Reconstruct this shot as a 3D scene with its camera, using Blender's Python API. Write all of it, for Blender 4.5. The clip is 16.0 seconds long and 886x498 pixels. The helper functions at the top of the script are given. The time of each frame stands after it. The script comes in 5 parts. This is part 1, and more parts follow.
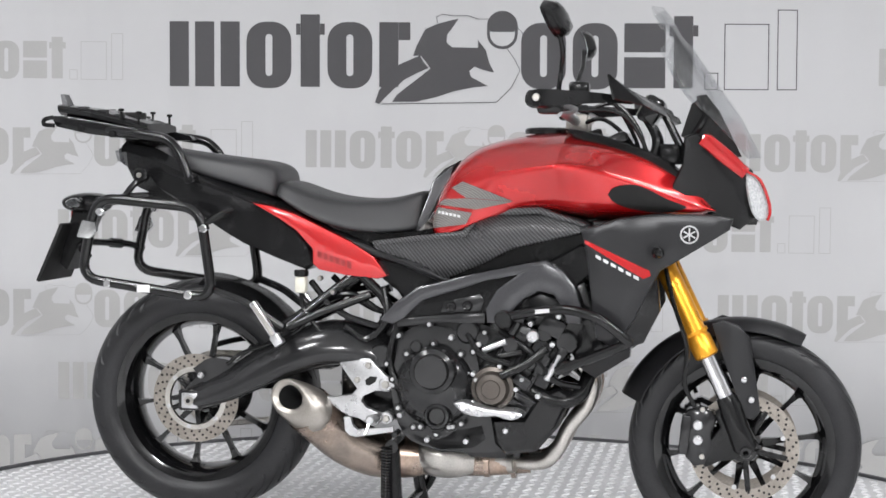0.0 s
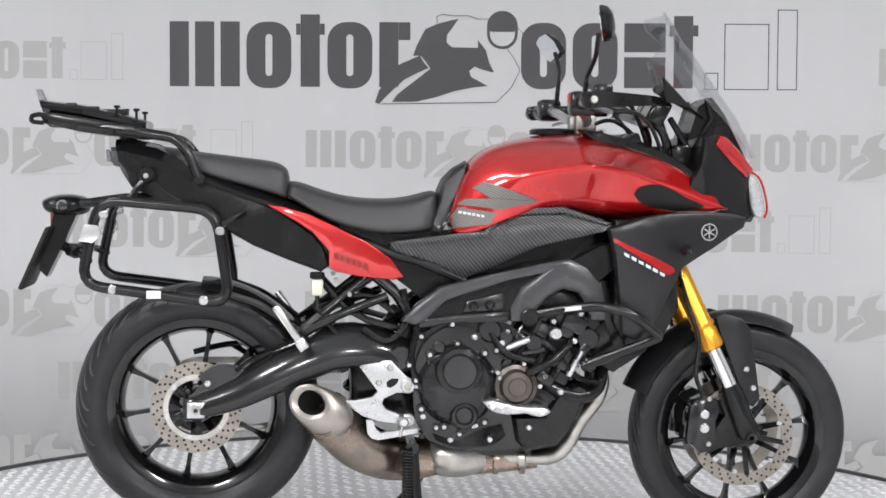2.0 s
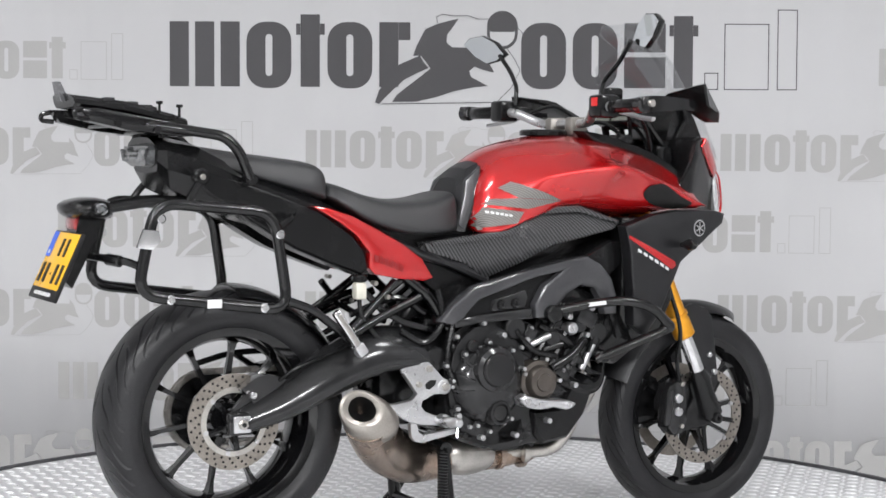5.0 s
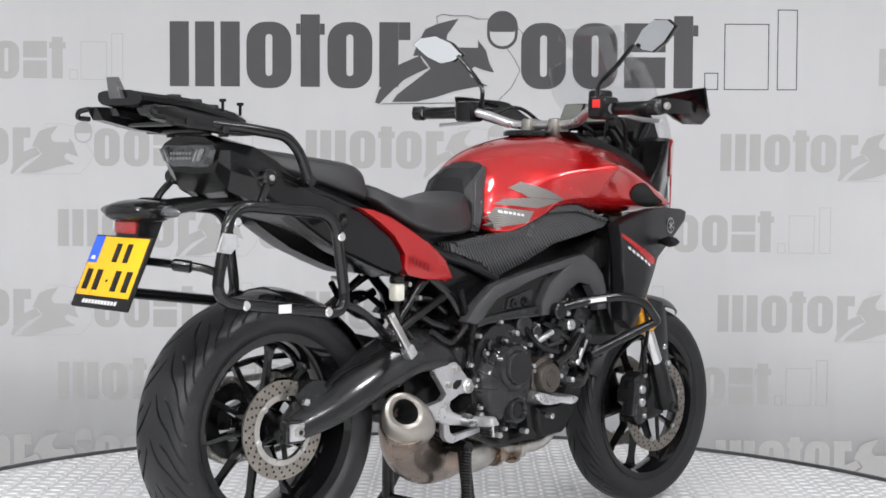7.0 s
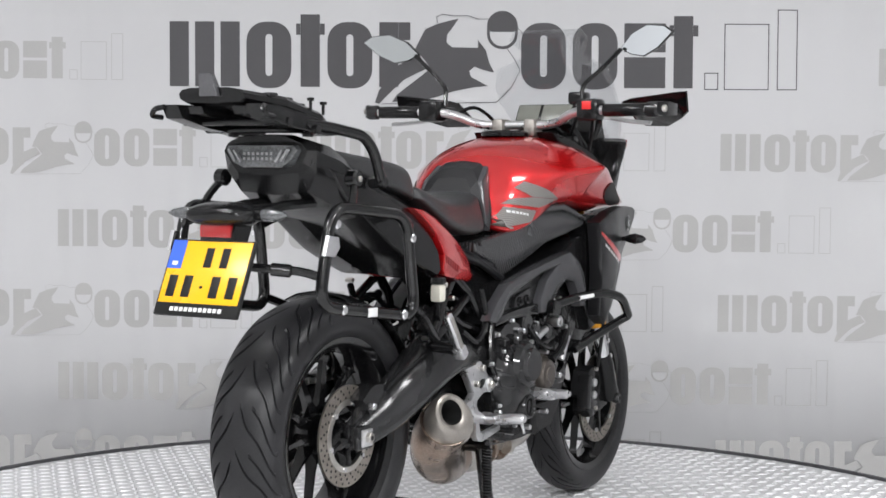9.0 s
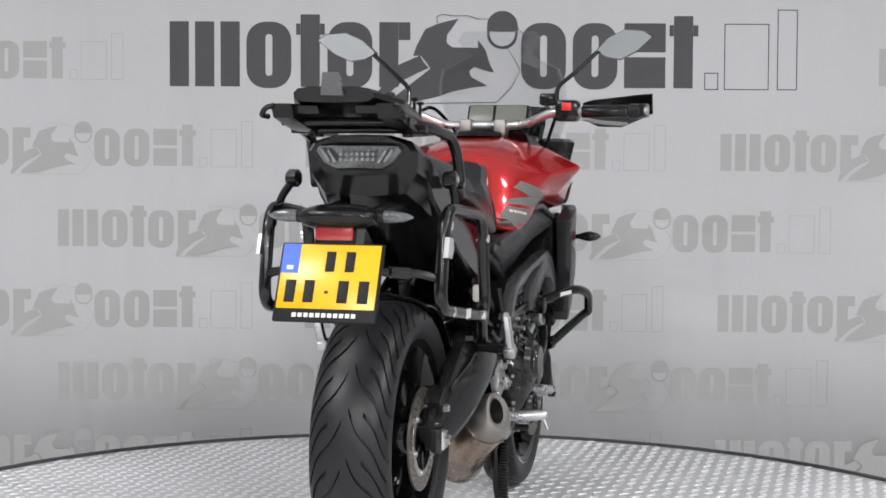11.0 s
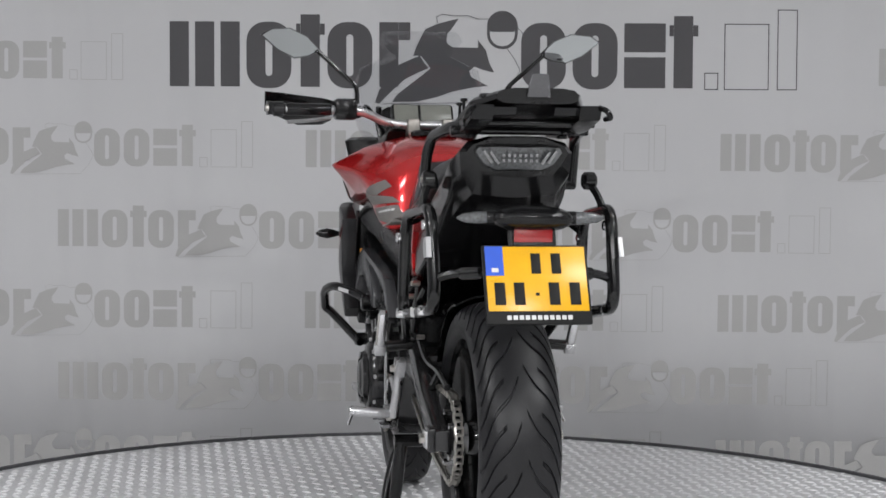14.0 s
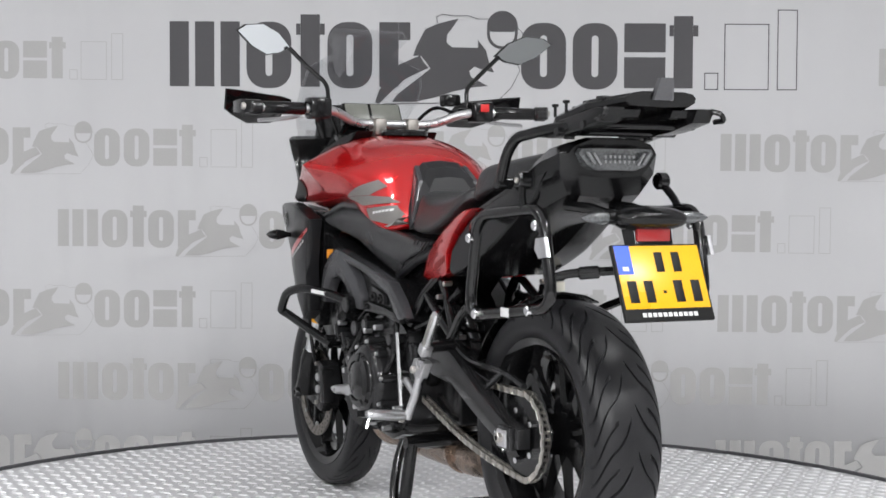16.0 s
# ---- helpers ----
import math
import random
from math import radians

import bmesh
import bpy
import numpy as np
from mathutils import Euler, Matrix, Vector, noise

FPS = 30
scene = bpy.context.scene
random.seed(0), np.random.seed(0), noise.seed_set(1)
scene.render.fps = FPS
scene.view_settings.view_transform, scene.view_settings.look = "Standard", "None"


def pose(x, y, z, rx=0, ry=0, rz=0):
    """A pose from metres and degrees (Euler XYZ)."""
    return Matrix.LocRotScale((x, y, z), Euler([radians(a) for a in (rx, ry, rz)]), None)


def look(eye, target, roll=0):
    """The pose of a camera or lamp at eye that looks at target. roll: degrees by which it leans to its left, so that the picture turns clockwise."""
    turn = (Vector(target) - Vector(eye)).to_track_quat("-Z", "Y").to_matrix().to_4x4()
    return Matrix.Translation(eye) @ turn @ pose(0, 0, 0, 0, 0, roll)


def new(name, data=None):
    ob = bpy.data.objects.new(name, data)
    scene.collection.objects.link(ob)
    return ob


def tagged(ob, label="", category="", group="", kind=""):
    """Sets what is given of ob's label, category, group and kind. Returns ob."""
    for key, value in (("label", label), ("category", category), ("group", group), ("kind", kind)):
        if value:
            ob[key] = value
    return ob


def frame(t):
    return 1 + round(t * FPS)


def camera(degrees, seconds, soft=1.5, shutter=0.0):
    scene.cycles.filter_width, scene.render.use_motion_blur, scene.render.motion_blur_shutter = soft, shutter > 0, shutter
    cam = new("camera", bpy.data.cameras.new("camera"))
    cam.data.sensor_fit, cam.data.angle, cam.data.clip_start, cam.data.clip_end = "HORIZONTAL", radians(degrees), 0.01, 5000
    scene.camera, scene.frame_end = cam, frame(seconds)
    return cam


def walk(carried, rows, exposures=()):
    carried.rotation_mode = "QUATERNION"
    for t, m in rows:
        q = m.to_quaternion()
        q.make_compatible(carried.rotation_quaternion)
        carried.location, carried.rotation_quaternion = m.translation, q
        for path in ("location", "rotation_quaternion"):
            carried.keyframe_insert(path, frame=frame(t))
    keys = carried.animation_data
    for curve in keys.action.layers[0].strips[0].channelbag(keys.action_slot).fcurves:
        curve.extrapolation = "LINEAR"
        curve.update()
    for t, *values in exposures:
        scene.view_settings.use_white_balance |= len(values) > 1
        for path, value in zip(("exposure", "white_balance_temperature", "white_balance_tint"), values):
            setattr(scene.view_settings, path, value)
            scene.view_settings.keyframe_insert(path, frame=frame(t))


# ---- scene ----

# The camera stands still; the motorcycle turns on a turntable whose axis is the world's z axis.
cam = camera(30.83, 16.0, 1.6)
EYE = (0.0, -4.248, 0.984)
VIEW = look(EYE, (0.0041 * 4.248, 0.0, 0.984 - 0.05001 * 4.248), 0.52)
walk(cam, [(0.0, VIEW), (16.0, VIEW)],
     [(0.0, -0.27), (4.0, -0.29), (6.5, -0.24), (8.0, -0.27), (9.0, -0.28), (11.5, -0.62), (12.5, -0.78), (14.0, -0.92), (15.5, -0.5), (16.0, -0.42)])


def turn(t):
    """The turntable's turn in degrees at t seconds."""
    return -10.311 + 7.72807 * t + 0.007984 * t * t - 0.000044 * t ** 3


BIKE = pose(0.0997, -0.0403, 0)      # the motorcycle's middle on the turntable

# ---- light ----
world = bpy.data.worlds.new("showroom")
scene.world = world
world.use_nodes = True
world.node_tree.nodes["Background"].inputs[0].default_value = (0.8, 0.85, 0.9, 1)
world.node_tree.nodes["Background"].inputs[1].default_value = 0.05
LIGHTS = [(-2.6, -2.6), (2.6, -2.6), (-1.7, -0.9), (1.7, -0.9), (-1.7, -6.7), (1.7, -6.7)]
LIGHT_Z = 3.3
for lx, ly in LIGHTS:
    lamp = bpy.data.lights.new("ceiling_lamp", "AREA")
    lamp.shape, lamp.size, lamp.size_y, lamp.energy = "RECTANGLE", 0.8, 0.3, 34 if ly > -2 else 135 if ly > -5 else 400
    lamp.color = (0.977, 0.98, 0.993)
    ob = new("ceiling_lamp", lamp)
    ob.matrix_world = pose(lx, ly, LIGHT_Z - 0.06)


# ---- materials ----
def material(name, color, rough=0.5, metal=0.0, grain=0.0, scale=60, bump=0.0, stain=0.0, stain_scale=6, coat=0.0, sheen=0.0, ior=1.5, to=None, spec=0.5):
    m = bpy.data.materials.new(name)
    m.use_nodes = True
    nt = m.node_tree
    b = nt.nodes["Principled BSDF"]
    b.inputs["Roughness"].default_value, b.inputs["Metallic"].default_value = rough, metal
    b.inputs["Coat Weight"].default_value, b.inputs["Coat Roughness"].default_value = coat, 0.04
    b.inputs["IOR"].default_value = ior
    b.inputs["Specular IOR Level"].default_value = spec
    c = (*color, 1)
    co = nt.nodes.new("ShaderNodeTexCoord")
    if grain or stain:
        n1, n2 = nt.nodes.new("ShaderNodeTexNoise"), nt.nodes.new("ShaderNodeTexNoise")
        n1.inputs["Scale"].default_value, n1.inputs["Detail"].default_value = scale, 4
        n2.inputs["Scale"].default_value, n2.inputs["Detail"].default_value = stain_scale, 5
        for n in (n1, n2):
            nt.links.new(co.outputs["Object"], n.inputs["Vector"])
        mix1, mix2 = nt.nodes.new("ShaderNodeMix"), nt.nodes.new("ShaderNodeMix")
        for mx, n, amount in ((mix1, n1, grain), (mix2, n2, stain)):
            mx.data_type, mx.blend_type = "RGBA", "MULTIPLY"
            ramp = nt.nodes.new("ShaderNodeMapRange")
            ramp.inputs[1].default_value, ramp.inputs[2].default_value = 0.3, 0.7
            ramp.inputs[3].default_value, ramp.inputs[4].default_value = 1 - amount, 1 + amount * 0.6
            nt.links.new(n.outputs["Fac"], ramp.inputs[0])
            mx.inputs["Factor"].default_value = 1
            nt.links.new(ramp.outputs[0], mx.inputs["B"])
        mix1.inputs["A"].default_value = c
        if to:
            base = nt.nodes.new("ShaderNodeMix")
            base.data_type = "RGBA"
            base.inputs["A"].default_value, base.inputs["B"].default_value = c, (*to, 1)
            nt.links.new(n2.outputs["Fac"], base.inputs["Factor"])
            nt.links.new(base.outputs["Result"], mix1.inputs["A"])
        nt.links.new(mix1.outputs["Result"], mix2.inputs["A"])
        nt.links.new(mix2.outputs["Result"], b.inputs["Base Color"])
        rr = nt.nodes.new("ShaderNodeMapRange")
        rr.inputs[3].default_value, rr.inputs[4].default_value = max(0.02, rough - 0.08), min(1, rough + 0.1)
        nt.links.new(n2.outputs["Fac"], rr.inputs[0])
        nt.links.new(rr.outputs[0], b.inputs["Roughness"])
        if bump:
            bp = nt.nodes.new("ShaderNodeBump")
            bp.inputs["Strength"].default_value, bp.inputs["Distance"].default_value = bump, 0.002
            nt.links.new(n1.outputs["Fac"], bp.inputs["Height"])
            nt.links.new(bp.outputs[0], b.inputs["Normal"])
    else:
        b.inputs["Base Color"].default_value = c
    return m


def weave(name, color, color2, size=0.004, rough=0.35):
    """A twill of two tones in diagonal bands, as carbon-look plastic has."""
    m = material(name, color, rough, grain=0.1)
    nt = m.node_tree
    b = nt.nodes["Principled BSDF"]
    co = nt.nodes.new("ShaderNodeTexCoord")
    wv = nt.nodes.new("ShaderNodeTexWave")
    wv.bands_direction = "DIAGONAL"
    wv.inputs["Scale"].default_value = 0.45 / size
    wv.inputs["Distortion"].default_value = 0.0
    mx = nt.nodes.new("ShaderNodeMix")
    mx.data_type = "RGBA"
    mx.inputs["A"].default_value, mx.inputs["B"].default_value = (*color, 1), (*color2, 1)
    bp = nt.nodes.new("ShaderNodeBump")
    bp.inputs["Strength"].default_value, bp.inputs["Distance"].default_value = 0.35, 0.002
    nt.links.new(co.outputs["Object"], wv.inputs["Vector"])
    nt.links.new(wv.outputs["Fac"], mx.inputs["Factor"])
    nt.links.new(mx.outputs["Result"], b.inputs["Base Color"])
    nt.links.new(wv.outputs["Fac"], bp.inputs["Height"])
    nt.links.new(bp.outputs[0], b.inputs["Normal"])
    return m


CEILING = material("ceiling_paint", (0.8, 0.8, 0.8), 0.8, grain=0.03, scale=150, stain=0.05, stain_scale=1)
VINYL = material("banner_vinyl", (0.56, 0.56, 0.57), 0.55, grain=0.02, scale=300, bump=0.05, stain=0.05, stain_scale=1.2)
# shallow hanging folds in the banner
PALE = material("pale_print", (0.43, 0.425, 0.42), 0.55, grain=0.03, scale=200, stain=0.06, stain_scale=2)
for cloth in (VINYL, PALE):
    nt = cloth.node_tree
    fold, stretch, co, sag = nt.nodes.new("ShaderNodeTexNoise"), nt.nodes.new("ShaderNodeMapping"), nt.nodes.new("ShaderNodeTexCoord"), nt.nodes.new("ShaderNodeBump")
    stretch.inputs["Scale"].default_value, stretch.inputs["Rotation"].default_value = (2.6, 1, 0.35), (0, 0.25, 0)
    fold.inputs["Scale"].default_value, fold.inputs["Detail"].default_value = 1.0, 2
    sag.inputs["Strength"].default_value, sag.inputs["Distance"].default_value = 0.8, 0.09
    nt.links.new(co.outputs["Object"], stretch.inputs["Vector"])
    nt.links.new(stretch.outputs[0], fold.inputs["Vector"])
    nt.links.new(fold.outputs["Fac"], sag.inputs["Height"])
    nt.links.new(sag.outputs[0], nt.nodes["Principled BSDF"].inputs["Normal"])
PRINT = material("dark_print", (0.055, 0.053, 0.058), 0.5, grain=0.06, scale=200, stain=0.1, stain_scale=3)
ALU = material("tread_aluminium", (0.66, 0.66, 0.67), 0.45, 0.3, grain=0.12, scale=90, bump=0.15, stain=0.14, stain_scale=2.5)
# paler than the deck: the lozenges' glint is put into the base colour
ALU_TOP = material("glint_aluminium", (0.88, 0.88, 0.89), 0.36, 0.4, grain=0.12, scale=120, stain=0.12, stain_scale=2)
RIM_EDGE = material("turntable_rim", (0.06, 0.06, 0.065), 0.5, grain=0.15, stain=0.2)
WALL = material("room_paint", (0.22, 0.22, 0.22), 0.8, grain=0.05, scale=150, stain=0.08, stain_scale=1)
CONCRETE = material("room_concrete", (0.68, 0.68, 0.68), 0.6, grain=0.12, scale=80, stain=0.2, stain_scale=1.5)
RED = material("red_paint", (0.5, 0.005, 0.007), 0.24, 0.55, grain=0.05, scale=900, stain=0.03, coat=1.0)
BLACK = material("black_plastic", (0.008, 0.008, 0.0085), 0.15, grain=0.15, scale=400, bump=0.06, stain=0.2, stain_scale=14, spec=0.3)
GLOSS = material("gloss_black", (0.005, 0.005, 0.0055), 0.1, grain=0.1, scale=200, stain=0.15, stain_scale=12, coat=0.2, spec=0.35)
TUBE = material("black_powder_coat", (0.005, 0.005, 0.0055), 0.16, grain=0.15, scale=500, bump=0.1, stain=0.2, stain_scale=15, coat=0.1, spec=0.38)
RUBBER = material("tyre_rubber", (0.015, 0.015, 0.0165), 0.38, grain=0.22, scale=250, bump=0.15, stain=0.3, stain_scale=9, spec=0.32)
SEAT = material("seat_vinyl", (0.022, 0.022, 0.0235), 0.38, grain=0.15, scale=700, bump=0.3, stain=0.12, stain_scale=8)
GREY = material("matt_grey_paint", (0.015, 0.015, 0.0165), 0.3, 0.3, grain=0.1, scale=600, stain=0.08, stain_scale=8)
FRAME_GREY = material("satin_frame_grey", (0.05, 0.05, 0.054), 0.2, 0.15, grain=0.12, scale=300, bump=0.05, stain=0.1, stain_scale=10)
CASE = material("engine_case", (0.02, 0.02, 0.021), 0.14, 0.25, grain=0.06, scale=300, bump=0.02, stain=0.2, stain_scale=12)
BRONZE = material("bronze_cover", (0.11, 0.096, 0.085), 0.3, 0.7, grain=0.15, scale=300, stain=0.2)
SILVER = material("cast_aluminium", (0.56, 0.56, 0.57), 0.28, 0.85, grain=0.12, scale=200, bump=0.08, stain=0.12, stain_scale=20)
CHROME = material("bright_steel", (0.72, 0.72, 0.73), 0.16, 1.0, grain=0.06, scale=100, stain=0.1, stain_scale=20)
STEEL = material("brushed_steel", (0.5, 0.48, 0.45), 0.3, 1.0, grain=0.12, scale=250, stain=0.2, stain_scale=20)
DISC = material("brake_steel", (0.31, 0.28, 0.25), 0.36, 0.9, grain=0.15, scale=200, stain=0.2, stain_scale=30)
HEAT = material("heat_tinted_steel", (0.5, 0.46, 0.42), 0.26, 0.95, grain=0.18, scale=150, stain=0.5, stain_scale=11, to=(0.27, 0.16, 0.1))
END_CAP = material("satin_end_cap", (0.36, 0.335, 0.305), 0.34, 0.85, grain=0.08, scale=200, stain=0.1, stain_scale=15)
FIN = material("fin_plastic", (0.075, 0.075, 0.08), 0.25, grain=0.08, scale=200, stain=0.1)
MUFFLER = material("titanium_grey_steel", (0.34, 0.32, 0.295), 0.46, 0.9, grain=0.1, scale=200, stain=0.15, stain_scale=15)
GOLD = material("gold_anodised", (0.75, 0.34, 0.03), 0.28, 0.75, grain=0.06, scale=200, stain=0.08, stain_scale=15)
YELLOW = material("plate_yellow", (0.76, 0.4, 0.004), 0.28, grain=0.03, scale=200, stain=0.05)
DARK_RED = material("dark_red_print", (0.2, 0.005, 0.006), 0.35, grain=0.05, scale=300)
BLUE = material("plate_blue", (0.02, 0.09, 0.55), 0.4, grain=0.03)
# print black; it also paints the shade inside holes, slots and the intake
INK = material("ink_and_hole_black", (0.01, 0.01, 0.01), 0.5, grain=0.05, spec=0.2)
WHITE = material("white_ink", (0.6, 0.6, 0.6), 0.5, grain=0.05)
LENS_RED = material("red_reflector", (0.3, 0.006, 0.008), 0.15, grain=0.2, scale=500, bump=0.4, coat=1)
LENS = material("smoked_lens", (0.09, 0.094, 0.098), 0.12, 0.2, grain=0.4, scale=180, bump=0.4, coat=1)
LENS_CLEAR = material("clear_lens", (0.5, 0.51, 0.52), 0.12, 0.3, grain=0.3, scale=160, bump=0.3, coat=1)
LENS_DIM = material("dim_lens_strip", (0.25, 0.255, 0.26), 0.15, 0.2, grain=0.3, scale=160, bump=0.3, coat=1)
AMBER = material("amber_reflector", (0.8, 0.28, 0.01), 0.2, grain=0.2, scale=400, bump=0.3, coat=1)
MIRROR = material("mirror_glass", (0.86, 0.9, 0.92), 0.02, 1.0)
LCD = material("display_glass", (0.16, 0.165, 0.145), 0.25, grain=0.05)
RESERVOIR = material("cloudy_plastic", (0.62, 0.6, 0.52), 0.4, grain=0.08, stain=0.1)
RED_SWITCH = material("red_switch", (0.6, 0.02, 0.02), 0.35, grain=0.05)
CARBON = weave("carbon_look_panel", (0.015, 0.015, 0.016), (0.06, 0.06, 0.063), 0.007, 0.24)
STICKER = weave("carbon_sticker", (0.09, 0.085, 0.08), (0.2, 0.19, 0.18), 0.005, 0.5)
GLASS = bpy.data.materials.new("windscreen_acrylic")
GLASS.use_nodes = True
nt = GLASS.node_tree
nt.nodes.remove(nt.nodes["Principled BSDF"])
clear, shine, rim, blend, span = nt.nodes.new("ShaderNodeBsdfTransparent"), nt.nodes.new("ShaderNodeBsdfGlossy"), nt.nodes.new("ShaderNodeLayerWeight"), nt.nodes.new("ShaderNodeMixShader"), nt.nodes.new("ShaderNodeMapRange")
clear.inputs[0].default_value, shine.inputs["Roughness"].default_value, rim.inputs["Blend"].default_value = (0.955, 0.96, 0.965, 1), 0.03, 0.3
span.inputs[3].default_value, span.inputs[4].default_value = 0.025, 0.3
nt.links.new(rim.outputs["Facing"], span.inputs[0])
nt.links.new(span.outputs[0], blend.inputs[0])
nt.links.new(clear.outputs[0], blend.inputs[1])
nt.links.new(shine.outputs[0], blend.inputs[2])
nt.links.new(blend.outputs[0], nt.nodes["Material Output"].inputs[0])


# ---- mesh helpers ----
def part(name, bm, mat, parent=None, label="", smooth=True, sub=0, sharp=40):
    bmesh.ops.recalc_face_normals(bm, faces=bm.faces)
    me = bpy.data.meshes.new(name)
    for f in bm.faces:
        f.smooth = smooth
    if smooth:
        for e in bm.edges:
            if len(e.link_faces) == 2 and e.calc_face_angle(0) > radians(sharp) and not sub:
                e.smooth = False
    bm.to_mesh(me)
    bm.free()
    me.materials.append(mat)
    ob = new(name, me)
    if parent:
        ob.parent = parent
    if label:
        ob["label"] = label
    if sub:
        mod = ob.modifiers.new("smooth", "SUBSURF")
        mod.levels = mod.render_levels = sub
    return ob


def again(ob, parent, m=None):
    """The same mesh once more, as an object of its own."""
    o = new(ob.name.split(".")[0], ob.data)
    o.parent = parent
    o.matrix_basis = m or Matrix()
    if "label" in ob:
        o["label"] = ob["label"]
    return o


def mirrored(bm):
    o = bm.copy()
    for v in o.verts:
        v.co.y = -v.co.y
    return o


def join(*bms):
    """One bmesh from several."""
    out = bms[0]
    for b in bms[1:]:
        me = bpy.data.meshes.new("tmp")
        b.to_mesh(me)
        b.free()
        out.from_mesh(me)
        bpy.data.meshes.remove(me)
    return out


def box(x0, x1, y0, y1, z0, z1, bevel=0.003, m=None, segments=2):
    bm = bmesh.new()
    bmesh.ops.create_cube(bm, size=1)
    for v in bm.verts:
        v.co = Vector(((x0 + x1) / 2 + v.co.x * (x1 - x0), (y0 + y1) / 2 + v.co.y * (y1 - y0), (z0 + z1) / 2 + v.co.z * (z1 - z0)))
    if bevel:
        bmesh.ops.bevel(bm, geom=bm.edges[:], offset=bevel, segments=segments, affect="EDGES", profile=0.5)
    if m:
        bm.transform(m)
    return bm


def rings(rows, close=True, cap=True):
    """A skin over rows of points, each row a ring."""
    bm = bmesh.new()
    vs = [[bm.verts.new(p) for p in r] for r in rows]
    n = len(vs[0])
    for a, b in zip(vs, vs[1:]):
        for i in range(n if close else n - 1):
            j = (i + 1) % n
            try:
                bm.faces.new((a[i], a[j], b[j], b[i]))
            except ValueError:
                pass
    if cap and close:
        bm.faces.new(vs[0][::-1])
        bm.faces.new(vs[-1])
    return bm


def body(stations):
    """A body that is alike on both sides: each station runs from the top middle round the left side to the bottom middle."""
    rows = []
    for s in stations:
        half = [Vector(p) for p in s]
        rows.append(half + [Vector((p.x, -p.y, p.z)) for p in half[-2:0:-1]])
    return rings(rows)


def curve_points(pts, step=6):
    """Points along a smooth curve through pts."""
    p = [Vector(q) for q in pts]
    p = [2 * p[0] - p[1]] + p + [2 * p[-1] - p[-2]]
    out = []
    for i in range(1, len(p) - 2):
        for k in range(step):
            t = k / step
            a, b, c, d = p[i - 1], p[i], p[i + 1], p[i + 2]
            out.append(0.5 * ((2 * b) + (c - a) * t + (2 * a - 5 * b + 4 * c - d) * t * t + (3 * b - a - 3 * c + d) * t ** 3))
    return out + [p[-2]]


def round_path(corners, r, closed=False, seg=5):
    """A path with straight legs and rounded corners."""
    p = [Vector(c) for c in corners]
    n = len(p)
    out = []
    for i in range(n):
        if not closed and i in (0, n - 1):
            out.append(p[i])
            continue
        a, b, c = p[i - 1], p[i], p[(i + 1) % n]
        u, v = (a - b), (c - b)
        k = min(r, u.length * 0.45, v.length * 0.45)
        u, v = b + u.normalized() * k, b + v.normalized() * k
        for s in range(seg + 1):
            t = s / seg
            out.append(u * (1 - t) ** 2 + b * 2 * t * (1 - t) + v * t * t)
    return out


def tube(pts, r, n=10, closed=False, radii=None, flat=1.0):
    p = [Vector(q) for q in pts]
    rows = []
    side = None
    for i, q in enumerate(p):
        a = p[i - 1] if (i or closed) else p[0]
        b = p[(i + 1) % len(p)] if (i < len(p) - 1 or closed) else p[-1]
        d = (b - a).normalized()
        if side is None:
            side = d.orthogonal().normalized()
        side = (side - d * side.dot(d)).normalized()
        up = d.cross(side)
        rr = radii[i] if radii else r
        rows.append([q + (side * math.cos(2 * math.pi * k / n) + up * math.sin(2 * math.pi * k / n) * flat) * rr for k in range(n)])
    if closed:
        rows.append(rows[0])
        bm = rings(rows, cap=False)
        bmesh.ops.remove_doubles(bm, verts=bm.verts, dist=1e-5)
        return bm
    return rings(rows)


def rod(a, b, r, n=12, bevel=0.0):
    a, b = Vector(a), Vector(b)
    if not bevel:
        return tube([a, b], r, n)
    d = (b - a).normalized() * bevel
    return tube([a, a + d, b - d, b], r, n, radii=[r - bevel, r, r, r - bevel])


def lathe(profile, c, n=48, closed=False):
    """A turned body about the y direction through c; profile: (radius, y)."""
    rows = []
    for k in range(n + 1):
        a = 2 * math.pi * k / n
        rows.append([Vector((c[0] + r * math.cos(a), c[1] + y, c[2] + r * math.sin(a))) for r, y in profile])
    bm = rings(rows, close=closed, cap=False)
    bmesh.ops.remove_doubles(bm, verts=bm.verts, dist=1e-6)
    return bm


